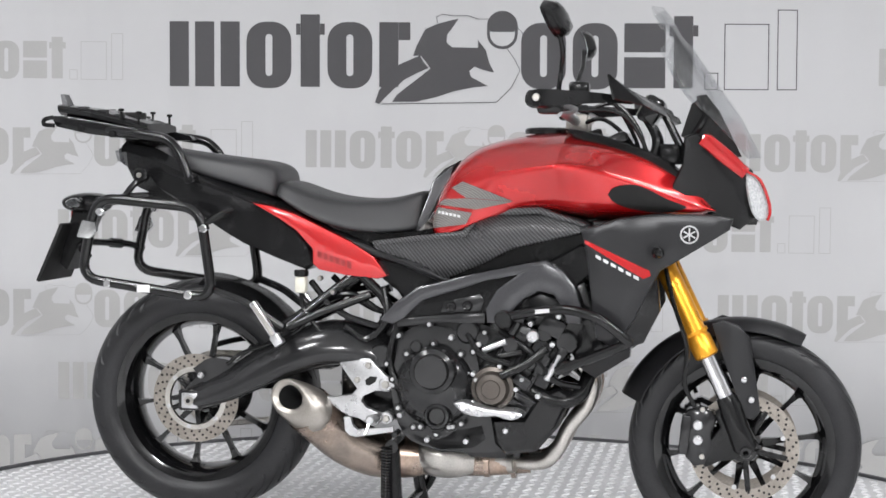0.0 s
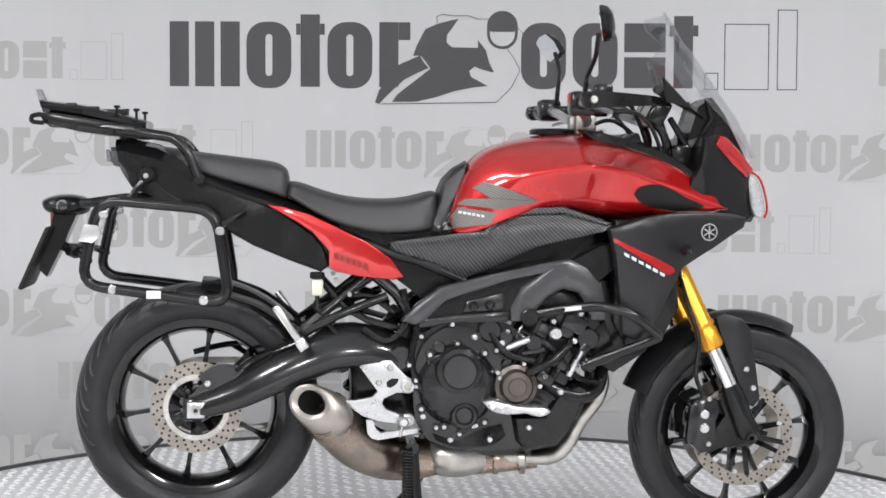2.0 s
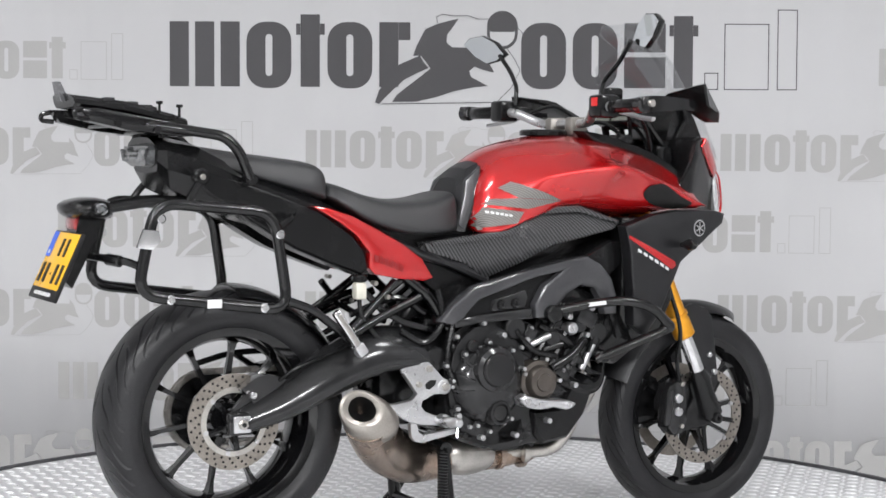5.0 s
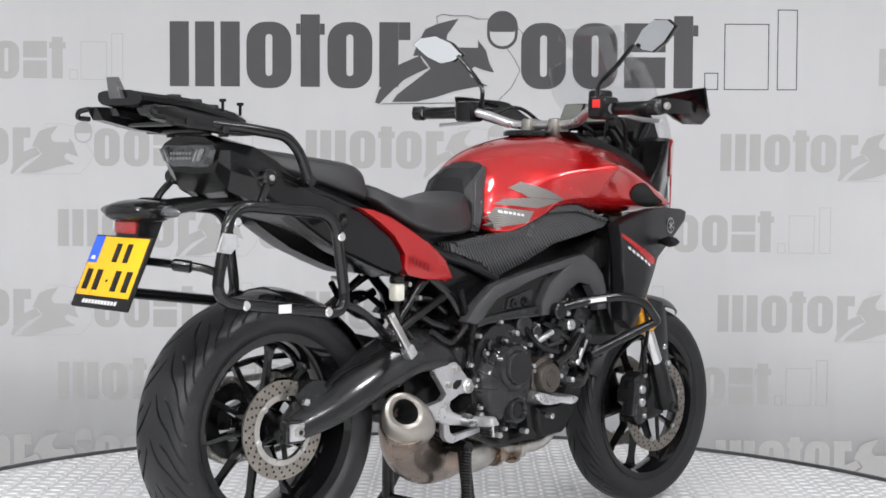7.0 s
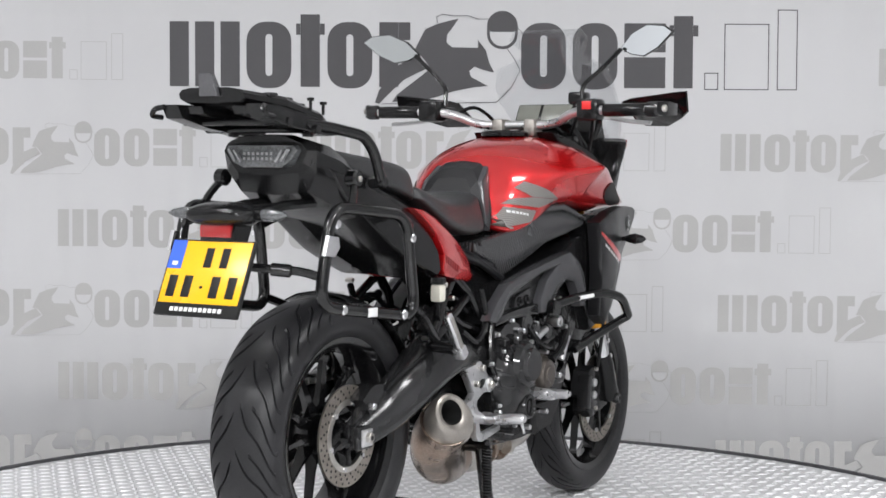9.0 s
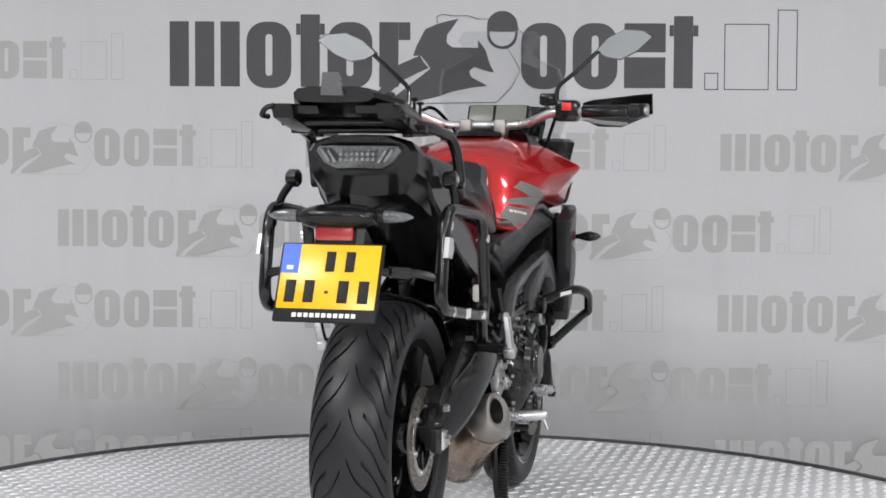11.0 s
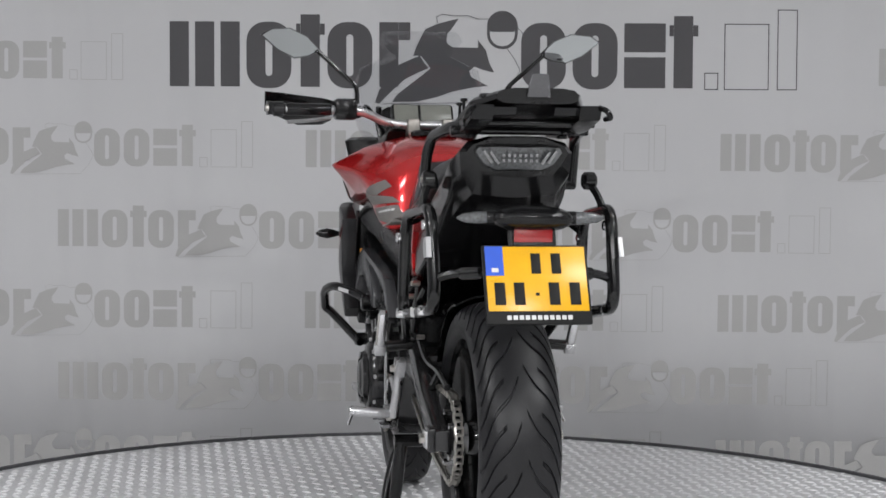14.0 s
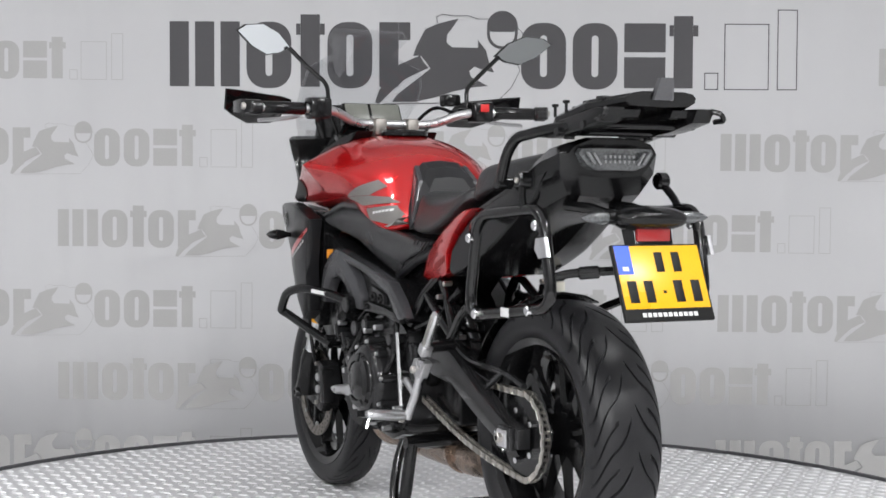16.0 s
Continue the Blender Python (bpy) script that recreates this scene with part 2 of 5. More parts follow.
def slab(outline, y_in, y_out, bevel=0.004, cuts=0):
    """A plate cut to an outline in (x, z), from y_in to y_out (numbers or functions of x and z), on the left side."""
    bm = bmesh.new()
    f = bm.faces.new([bm.verts.new((x, 1, z)) for x, z in outline])
    e = bmesh.ops.extrude_face_region(bm, geom=[f])
    for v in e["geom"]:
        if isinstance(v, bmesh.types.BMVert):
            v.co.y = 0
    if bevel:
        edges = [e for e in bm.edges if all(v.co.y > 0.5 for v in e.verts)]
        for v in bm.verts:
            v.co.y *= 0.02
        bmesh.ops.bevel(bm, geom=edges, offset=bevel, segments=2, affect="EDGES", profile=0.6)
        for v in bm.verts:
            v.co.y *= 50
            v.co.y = min(max(v.co.y, 0), 1)
    bmesh.ops.triangulate(bm, faces=[f for f in bm.faces if len(f.verts) > 4])
    if cuts:
        bmesh.ops.subdivide_edges(bm, edges=bm.edges[:], cuts=cuts, use_grid_fill=True)
    for v in bm.verts:
        a = y_in(v.co.x, v.co.z) if callable(y_in) else y_in
        b = y_out(v.co.x, v.co.z) if callable(y_out) else y_out
        v.co.y = a + (b - a) * v.co.y
    return bm


def both(name, bm, mat, parent, label="", **kw):
    o = mirrored(bm)
    return part(name, bm, mat, parent, label, **kw), part(name, o, mat, parent, label, **kw)


def smooth_outline(pts, step=4):
    q = curve_points([(x, 0, z) for x, z in list(pts) + [pts[0]]], step)
    return [(v.x, v.z) for v in q[:-1]]


def decal(outline, target, side, offset=0.002, cuts=3, along="y"):
    """A thin film laid on the side of target, cut to an outline in (x, z). side 1: left, -1: right."""
    from mathutils.bvhtree import BVHTree
    dg = bpy.context.evaluated_depsgraph_get()
    tree = BVHTree.FromObject(target, dg)
    bm = bmesh.new()
    f = bm.faces.new([bm.verts.new((x, 0, z)) for x, z in outline])
    bmesh.ops.triangulate(bm, faces=[f])
    for _ in range(cuts):
        long = [e for e in bm.edges if e.calc_length() > 0.012]
        if long:
            bmesh.ops.subdivide_edges(bm, edges=long, cuts=1)
            bmesh.ops.triangulate(bm, faces=bm.faces[:])
    last = 0.2 * side
    for v in bm.verts:
        hit = tree.ray_cast(Vector((v.co.x, 2 * side, v.co.z)), Vector((0, -side, 0)))
        if hit[0] is not None:
            last = hit[0].y
        v.co.y = last + side * offset
    return bm


def bars(x0, x1, z0, z1, n, slope=0.0, gap=0.25):
    """Outlines of a row of plain bars that stand for writing."""
    w = (x1 - x0) / n
    out = []
    for i in range(n):
        a, b = x0 + i * w, x0 + (i + 1 - gap) * w
        s0, s1 = slope * (a - x0), slope * (b - x0)
        out.append([(a, z0 + s0), (b, z0 + s1), (b, z1 + s1), (a, z1 + s0)])
    return out

from mathutils import geometry


# ---- the room ----
FLOOR_Z = -0.32


def room():
    wall = {"wall_south": (-5.2, 5.2, -7.7, -7.5), "wall_east": (5.0, 5.2, -7.5, 4.0), "wall_west": (-5.2, -5.0, -7.5, 4.0), "wall_north": (-5.2, 5.2, 4.0, 4.2)}
    for name, (x0, x1, y0, y1) in wall.items():
        tagged(part(name, box(x0, x1, y0, y1, FLOOR_Z, 3.5, 0), WALL), "plain light grey painted showroom wall", "wall", kind="structure")
    tagged(part("floor", box(-5.2, 5.2, -7.7, 4.2, FLOOR_Z - 0.2, FLOOR_Z, 0), CONCRETE), "grey smooth concrete showroom floor", "floor", kind="structure")
    tagged(part("ceiling", box(-5.2, 5.2, -7.7, 4.2, 3.5, 3.7, 0), CEILING), "plain light grey showroom ceiling", "ceiling", kind="structure")
    for lx, ly in LIGHTS:
        lamp = new("ceiling_light")
        lamp.matrix_world = pose(lx, ly, LIGHT_Z)
        tagged(lamp, "flat white ceiling light panel hung under the ceiling", "ceiling light", "ceiling lights")
        part("housing", box(-0.66, 0.66, -0.33, 0.33, -0.03, 0.02, 0.005), WALL, lamp)
        for sx in (-0.5, 0.5):
            part("hanger", rod((sx, 0, 0.02), (sx, 0, 0.2), 0.006, 8), WALL, lamp)


room()

# ---- the turntable ----
table = new("turntable")
tagged(table, "round grey aluminium tread plate turntable with a dark rim", "turntable")
TABLE_R = 1.672


def turntable():
    prof = [(0.0, -0.3), (TABLE_R - 0.1, -0.3), (TABLE_R - 0.1, -0.09), (TABLE_R, -0.09), (TABLE_R, -0.006), (TABLE_R - 0.004, -0.0035), (0.0, -0.0035)]
    bm = lathe([(r, -z) for r, z in prof], (0, 0, 0), 96)
    bm.transform(Matrix.Rotation(radians(-90), 4, "X"))
    part("deck", bm, ALU, table, "grey aluminium tread plate deck")
    rim = lathe([(TABLE_R + 0.001, 0.1), (TABLE_R + 0.012, 0.1), (TABLE_R + 0.012, -0.006), (TABLE_R + 0.001, -0.006)], (0, 0, 0), 96, True)
    rim.transform(Matrix.Rotation(radians(-90), 4, "X"))
    part("rim_band", rim, RIM_EDGE, table, "black rubber rim band")
    # raised lozenges in two crossing directions
    pitch, verts, faces = 0.041, [], []
    rnd = random.Random(4)
    n = int(TABLE_R / pitch) + 1
    for i in range(-n, n + 1):
        for j in range(-n, n + 1):
            x, y = i * pitch, j * pitch
            if x * x + y * y > (TABLE_R - 0.02) ** 2:
                continue
            a = radians(45 if (i + j) % 2 else -45) + rnd.uniform(-0.03, 0.03)
            c, s = math.cos(a), math.sin(a)
            k = len(verts)
            for u, v, z in ((-0.0195, 0, -0.0034), (0, -0.0078, -0.0034), (0.0195, 0, -0.0034), (0, 0.0078, -0.0034), (-0.011, 0, 0.0), (0, -0.004, 0.0), (0.011, 0, 0.0), (0, 0.004, 0.0)):
                verts.append((x + u * c - v * s, y + u * s + v * c, z))
            faces += [(k + p, k + (p + 1) % 4, k + 4 + (p + 1) % 4, k + 4 + p) for p in range(4)] + [(k + 4, k + 5, k + 6, k + 7)]
    me = bpy.data.meshes.new("tread")
    me.from_pydata(verts, [], faces)
    me.materials.append(ALU_TOP)
    ob = new("tread", me)
    ob.parent = table
    tagged(ob, "raised tread plate lozenges with their glint painted paler", kind="stuff")


turntable()

# ---- the banner behind ----
BANNER_Y = 2.3
banner = new("backdrop")
tagged(banner, "light grey printed vinyl banner with dark and pale shapes", "backdrop", kind="structure")


def flat_shape(outline, y, depth=0.002):
    """A thin printed shape in the banner's plane, (x, z) outline."""
    bm = bmesh.new()
    vs = [bm.verts.new((x, y, z)) for x, z in outline]
    for tri in geometry.tessellate_polygon([[Vector((x, z, 0)) for x, z in outline]]):
        bm.faces.new([vs[i] for i in tri])
    return bm


def ring_shape(x0, x1, z0, z1, hx, hz, y, r=0.45, seg=6):
    """A rounded ring with a slot in its middle."""
    def loop(a, b, c, d, k):
        q = min(b - a, d - c) * k
        pts = []
        for cx, cz, s in ((b - q, d - q, 0), (a + q, d - q, 90), (a + q, c + q, 180), (b - q, c + q, 270)):
            for i in range(seg + 1):
                t = radians(s + 90 * i / seg)
                pts.append((cx + q * math.cos(t), y, cz + q * math.sin(t)))
        return pts
    return rings([loop(x0, x1, z0, z1, r), loop(x0 + hx, x1 - hx, z0 + hz, z1 - hz, 0.49)], cap=False)


def quad(x0, x1, z0, z1, y):
    return flat_shape([(x0, z0), (x1, z0), (x1, z1), (x0, z1)], y)


def frame_shape(x0, x1, z0, z1, y, w):
    return join(quad(x0, x0 + w, z0, z1, y), quad(x1 - w, x1, z0, z1, y), quad(x0 + w, x1 - w, z0, z0 + w, y), quad(x0 + w, x1 - w, z1 - w, z1, y))


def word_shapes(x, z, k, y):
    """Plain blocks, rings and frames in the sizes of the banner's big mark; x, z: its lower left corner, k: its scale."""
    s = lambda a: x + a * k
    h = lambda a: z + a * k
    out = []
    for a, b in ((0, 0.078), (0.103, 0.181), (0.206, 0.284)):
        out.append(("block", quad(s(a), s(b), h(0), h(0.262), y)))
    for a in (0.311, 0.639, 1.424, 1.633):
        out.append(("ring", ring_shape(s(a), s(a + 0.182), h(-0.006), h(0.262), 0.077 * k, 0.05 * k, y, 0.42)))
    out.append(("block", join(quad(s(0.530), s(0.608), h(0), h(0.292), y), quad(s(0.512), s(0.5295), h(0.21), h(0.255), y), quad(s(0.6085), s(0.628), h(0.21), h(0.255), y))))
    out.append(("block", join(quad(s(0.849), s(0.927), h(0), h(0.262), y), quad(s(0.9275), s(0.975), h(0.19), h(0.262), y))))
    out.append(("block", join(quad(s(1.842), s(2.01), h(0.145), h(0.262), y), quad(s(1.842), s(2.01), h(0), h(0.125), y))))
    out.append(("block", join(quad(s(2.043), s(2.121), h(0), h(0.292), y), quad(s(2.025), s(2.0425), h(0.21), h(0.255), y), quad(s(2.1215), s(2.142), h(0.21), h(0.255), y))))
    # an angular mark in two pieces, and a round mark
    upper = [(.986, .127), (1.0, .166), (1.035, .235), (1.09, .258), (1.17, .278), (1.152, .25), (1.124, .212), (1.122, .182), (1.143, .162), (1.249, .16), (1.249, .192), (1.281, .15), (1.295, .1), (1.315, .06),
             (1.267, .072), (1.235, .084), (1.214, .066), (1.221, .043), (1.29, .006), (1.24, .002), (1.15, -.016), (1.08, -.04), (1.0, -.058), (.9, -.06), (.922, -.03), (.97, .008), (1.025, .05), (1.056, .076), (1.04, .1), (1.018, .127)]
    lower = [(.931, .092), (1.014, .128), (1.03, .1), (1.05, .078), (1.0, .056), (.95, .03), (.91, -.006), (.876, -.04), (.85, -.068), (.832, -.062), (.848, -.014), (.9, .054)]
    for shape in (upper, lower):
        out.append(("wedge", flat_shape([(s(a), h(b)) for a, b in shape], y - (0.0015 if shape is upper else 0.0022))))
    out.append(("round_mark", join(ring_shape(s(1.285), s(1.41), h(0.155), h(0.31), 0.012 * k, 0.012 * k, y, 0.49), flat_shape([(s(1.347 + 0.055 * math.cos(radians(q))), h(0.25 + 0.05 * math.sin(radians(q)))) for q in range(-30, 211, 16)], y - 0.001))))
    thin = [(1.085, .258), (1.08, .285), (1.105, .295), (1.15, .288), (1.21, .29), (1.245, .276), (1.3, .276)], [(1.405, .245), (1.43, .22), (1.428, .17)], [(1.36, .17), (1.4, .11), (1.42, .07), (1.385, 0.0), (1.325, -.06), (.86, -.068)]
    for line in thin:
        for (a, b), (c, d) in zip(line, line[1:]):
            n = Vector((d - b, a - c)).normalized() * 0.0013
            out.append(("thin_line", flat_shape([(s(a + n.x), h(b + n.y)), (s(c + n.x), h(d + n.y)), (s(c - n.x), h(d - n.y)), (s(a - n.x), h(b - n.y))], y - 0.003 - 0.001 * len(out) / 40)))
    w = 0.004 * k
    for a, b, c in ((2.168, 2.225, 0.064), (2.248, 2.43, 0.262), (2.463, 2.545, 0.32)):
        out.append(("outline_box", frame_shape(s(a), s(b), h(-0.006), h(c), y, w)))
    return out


def backdrop():
    # flat in its middle, bent forwards at both ends and led along the sides of the stage
    # the unseen side runs are added as pale reflectors for the motorcycle's flanks
    cols = []
    for i in range(181):
        u = -6.9 + 13.8 * i / 180
        bend = max(0, abs(u) - 2.15)
        round_part = min(bend / 1.1, math.pi / 2)
        x = math.copysign(min(abs(u), 2.15) + 1.1 * math.sin(round_part), u)
        y = BANNER_Y - 1.1 * (1 - math.cos(round_part)) - max(0, bend - 1.1 * math.pi / 2)
        cols.append((x, y))
    rows = []
    for z in (FLOOR_Z, 0.4, 1.1, 1.8, 2.9):
        rows.append([Vector((x, y + 0.0, z)) for x, y in cols])
    sheet = part("banner_sheet", rings(rows, close=False), VINYL, banner)
    mod = sheet.modifiers.new("thick", "SOLIDIFY")
    mod.thickness, mod.offset = 0.003, -1
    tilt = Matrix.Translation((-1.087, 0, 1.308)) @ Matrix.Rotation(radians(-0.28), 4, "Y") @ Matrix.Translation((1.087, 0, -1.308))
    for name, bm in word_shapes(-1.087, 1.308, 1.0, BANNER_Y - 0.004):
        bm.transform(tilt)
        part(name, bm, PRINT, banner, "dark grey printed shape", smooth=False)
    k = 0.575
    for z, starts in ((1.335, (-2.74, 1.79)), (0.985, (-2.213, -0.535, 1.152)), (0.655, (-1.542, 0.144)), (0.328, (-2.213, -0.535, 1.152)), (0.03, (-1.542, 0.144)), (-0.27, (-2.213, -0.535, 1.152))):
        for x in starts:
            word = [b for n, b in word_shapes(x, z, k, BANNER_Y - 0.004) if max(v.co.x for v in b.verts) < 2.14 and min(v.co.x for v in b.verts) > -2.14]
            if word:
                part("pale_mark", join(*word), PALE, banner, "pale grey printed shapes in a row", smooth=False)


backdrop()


# ---- the motorcycle: x forwards, y to its left, z up, on its centre stand with the rear wheel off the deck ----
bike = new("motorcycle")
tagged(bike, "red and black touring motorcycle with luggage racks on its centre stand", "motorcycle")
REAR, FRONT = (-0.72, 0.0, 0.372), (0.708, 0.0, 0.290)


def tyre_mesh(r, w, c, grooves):
    """A tyre with its tread grooves cut in."""
    n = grooves * 26
    crown = w * 0.5
    prof = []
    for i in range(57):
        u = -1 + 2 * i / 56
        a = abs(u)
        if a < 0.72:
            q = a / 0.72
            rr, y = r - (w * 0.24) * q ** 2.2, crown * 0.985 * math.sin(q * math.pi / 2 * 0.94)
        else:
            q = (a - 0.72) / 0.28
            rr, y = r - w * 0.24 - (r - w * 0.24 - 0.213) * q, crown * (0.985 - 0.28 * q ** 1.6 + 0.06 * math.sin(q * math.pi))
        prof.append((rr, math.copysign(y, u), u))
    rows = []
    for k in range(n):
        row = []
        for rr, y, u in prof:
            v = abs(u)
            th = 2 * math.pi * (k / n + (7.4 * min(v, 0.72) - 3.6 * min(v, 0.72) ** 2 + 0.2 * math.sin(v * 13)) / grooves)
            turns = k / n * grooves + (0.0 if u > 0 else 0.5)
            ph, odd = turns % 1, int(turns) % 2
            cut = ph < 0.16 and (0.06 < v < 0.62 if odd else 0.24 < v < 0.7)
            d = 0.006 if cut else 0.0
            row.append(Vector((c[0] + (rr - d) * math.cos(th), c[1] + y, c[2] + (rr - d) * math.sin(th))))
        rows.append(row)
    rows.append(rows[0])
    bm = rings(rows, close=False)
    bmesh.ops.remove_doubles(bm, verts=bm.verts, dist=1e-5)
    return bm


def disc_mesh(c, r, ri, y, t=0.005):
    return lathe([(ri, y - t / 2), (r, y - t / 2), (r, y + t / 2), (ri, y + t / 2)], c, 64, True)


def hole_dots(c, radii, y, side, count, rr=0.0035):
    bm = bmesh.new()
    for j, r in enumerate(radii):
        for k in range(count):
            a = 2 * math.pi * (k + 0.33 * j) / count
            vs = [bm.verts.new((c[0] + r * math.cos(a) + rr * math.cos(q * math.pi / 3), c[1] + y + side * 0.0006, c[2] + r * math.sin(a) + rr * math.sin(q * math.pi / 3))) for q in range(6)]
            bm.faces.new(vs)
    return bm


def wheel(name, c, r, w, rim_w, discs, grooves, label):
    """A wheel with cast spokes; discs: (y, outer radius, inner radius)."""
    wh = part(name, lathe([(0.215, -rim_w), (0.226, -rim_w - 0.002), (0.228, -rim_w + 0.006), (0.212, -rim_w + 0.02), (0.2, 0), (0.212, rim_w - 0.02), (0.228, rim_w - 0.006), (0.226, rim_w + 0.002), (0.215, rim_w),
                           (0.205, rim_w - 0.004), (0.198, rim_w - 0.02), (0.188, 0.012), (0.188, -0.012), (0.198, -rim_w + 0.02), (0.205, -rim_w + 0.004)], c, 72, True), GLOSS, bike, label)
    part("tyre", tyre_mesh(r, w, c, grooves), RUBBER, wh, "black rubber tyre with cut tread grooves", sharp=25)
    part("hub", lathe([(0.0, -0.07), (0.035, -0.07), (0.045, -0.05), (0.05, 0), (0.045, 0.05), (0.035, 0.07), (0.0, 0.07)], c, 32), GLOSS, wh)
    first = None
    for k in range(10):
        a = radians(36 * k + 9)
        bm = rings([[Vector((rad, y, z)) for y, z in ((-hw, -ht), (hw, -ht), (hw * 0.6, ht), (-hw * 0.6, ht))] for rad, hw, ht in ((0.04, 0.02, 0.011), (0.09, 0.013, 0.0065), (0.16, 0.011, 0.0055), (0.183, 0.015, 0.008), (0.197, 0.024, 0.018))]) if first is None else None
        if bm:
            first = part("spoke", bm, GLOSS, wh)
            first.matrix_basis = Matrix.Translation(c) @ Matrix.Rotation(-a, 4, "Y")
        else:
            again(first, wh, Matrix.Translation(c) @ Matrix.Rotation(-a, 4, "Y"))
    for y, ro, ri in discs:
        side = 1 if y > 0 else -1
        d = part("brake_disc", disc_mesh(c, ro, ri, y), DISC, wh, "drilled steel brake disc")
        if name == "rear_wheel":
            part("carrier", lathe([(ri + 0.004, y - 0.004 * side), (ri + 0.004, y + 0.004 * side), (ri - 0.009, y + 0.005 * side), (ri - 0.011, y - 0.004 * side)], c, 48, True), STEEL, wh, "bright disc carrier ring")
        arm = None
        for k in range(5):
            turn_m = Matrix.Translation((c[0], c[1] + y, c[2])) @ Matrix.Rotation(2 * math.pi * k / 5 + 0.2, 4, "Y")
            if arm is None:
                arm = part("carrier_arm", box(0.03, ri + 0.006, -0.003, 0.003, -0.007, 0.007, 0.002), BLACK, wh)
                arm.matrix_basis = turn_m
            else:
                again(arm, wh, turn_m)
        # flat black dots on the uncut disc paint the dark of its holes
        part("hole_shade", hole_dots(c, [ri + (ro - ri) * q for q in (0.25, 0.52, 0.8)], y + side * 0.0026, side, 26), INK, wh)
        for k in range(6):
            a = math.pi / 3 * k + 0.3
            p = (c[0] + (ri - 0.004) * math.cos(a), c[1] + y + side * 0.003, c[2] + (ri - 0.004) * math.sin(a))
            part("disc_bolt", rod(p, (p[0], p[1] + side * 0.006, p[2]), 0.006, 8), SILVER, wh)
    return wh


rear_wheel = wheel("rear_wheel", REAR, 0.312, 0.18, 0.075, [(-0.088, 0.117, 0.08)], 38, "black cast rear wheel with ten spokes")
front_wheel = wheel("front_wheel", FRONT, 0.292, 0.108, 0.046, [(-0.068, 0.136, 0.104), (0.068, 0.136, 0.104)], 36, "black cast front wheel with ten spokes")


# ---- tank, seat and side panels ----
def tank():
    st = [
        [(-.045, 0, .985), (-.045, .05, .98), (-.055, .09, .965), (-.078, .12, .92), (-.10, .14, .86), (-.121, .146, .816), (-.10, 0, .81)],
        [(0, 0, 1.033), (0, .07, 1.024), (-.005, .125, .997), (-.015, .165, .94), (-.02, .172, .87), (-.022, .17, .816), (0, 0, .82)],
        [(.06, 0, 1.058), (.06, .085, 1.049), (.06, .155, 1.014), (.055, .205, .96), (.05, .196, .90), (.045, .19, .856), (.05, 0, .85)],
        [(.15, 0, 1.076), (.15, .09, 1.068), (.15, .172, 1.032), (.15, .242, .98), (.15, .2, .915), (.15, .18, .886), (.15, 0, .86)],
        [(.22, 0, 1.084), (.22, .09, 1.076), (.235, .185, 1.046), (.252, .29, .992), (.245, .222, .92), (.24, .19, .876), (.24, 0, .86)],
        [(.29, 0, 1.074), (.29, .095, 1.074), (.30, .185, 1.044), (.31, .27, .99), (.31, .226, .92), (.31, .20, .866), (.31, 0, .85)],
        [(.38, 0, 1.0), (.38, .11, 1.056), (.39, .175, 1.026), (.40, .238, .966), (.40, .228, .91), (.40, .20, .862), (.40, 0, .85)],
        [(.47, 0, .95), (.47, .13, 1.024), (.48, .165, .998), (.49, .212, .938), (.49, .21, .90), (.49, .195, .871), (.49, 0, .85)],
        [(.55, 0, .91), (.55, .145, .977), (.56, .165, .949), (.57, .19, .906), (.57, .192, .89), (.57, .185, .877), (.57, 0, .86)],
        [(.625, 0, .885), (.625, .15, .905), (.63, .162, .896), (.635, .172, .888), (.635, .172, .882), (.63, .168, .878), (.625, 0, .87)]]
    bm = body(st)
    lay = bm.edges.layers.float.new("crease_edge")
    widest = {(round(s[3][0], 3), round(s[3][1], 3)) for s in st[2:]}
    upper = {(round(s[2][0], 3), round(s[2][1], 3)) for s in st[3:]}
    lower = {(round(s[5][0], 3), round(s[5][1], 3)) for s in st[:4]}
    ridge = {(round(p[0], 3), round(p[1], 3)) for p in st[4][2:6]}
    for e in bm.edges:
        k = [(round(v.co.x, 3), round(abs(v.co.y), 3)) for v in e.verts]
        for line, amount in ((widest, 0.75), (upper, 0.65), (ridge, 0.92), (lower, 0.9)):
            if all(p in line for p in k):
                e[lay] = amount
    t = part("fuel_tank", bm, RED, bike, "glossy metallic red fuel tank", sub=3)
    return t


TANK = tank()
for s in (1, -1):
    # a flat black film paints the shade inside the intake's mouth
    part("air_intake", decal(smooth_outline([(.371, .924), (.387, .942), (.433, .949), (.474, .935), (.515, .914), (.56, .895), (.51, .882), (.475, .883), (.427, .890), (.388, .905)]), TANK, s, 0.003), INK, TANK, "oval air intake with its inner shade painted as a film")
    for q in ([(-.028, .936), (.003, .953), (.07, .930), (.136, .905), (.016, .9115)], [(.016, .9105), (.136, .904), (.042, .883), (-.065, .894), (-.045, .908)], [(-.063, .887), (.031, .875), (.015, .846), (-.104, .830)]):
        part("tank_pad", decal(q, TANK, s, 0.0025), STICKER, TANK, "grey carbon-look tank sticker")
    for q in bars(-.062, .003, .872, .8785, 6, -.16):
        part("lettering_bar", decal(q, TANK, s, 0.004, 1), WHITE, TANK)
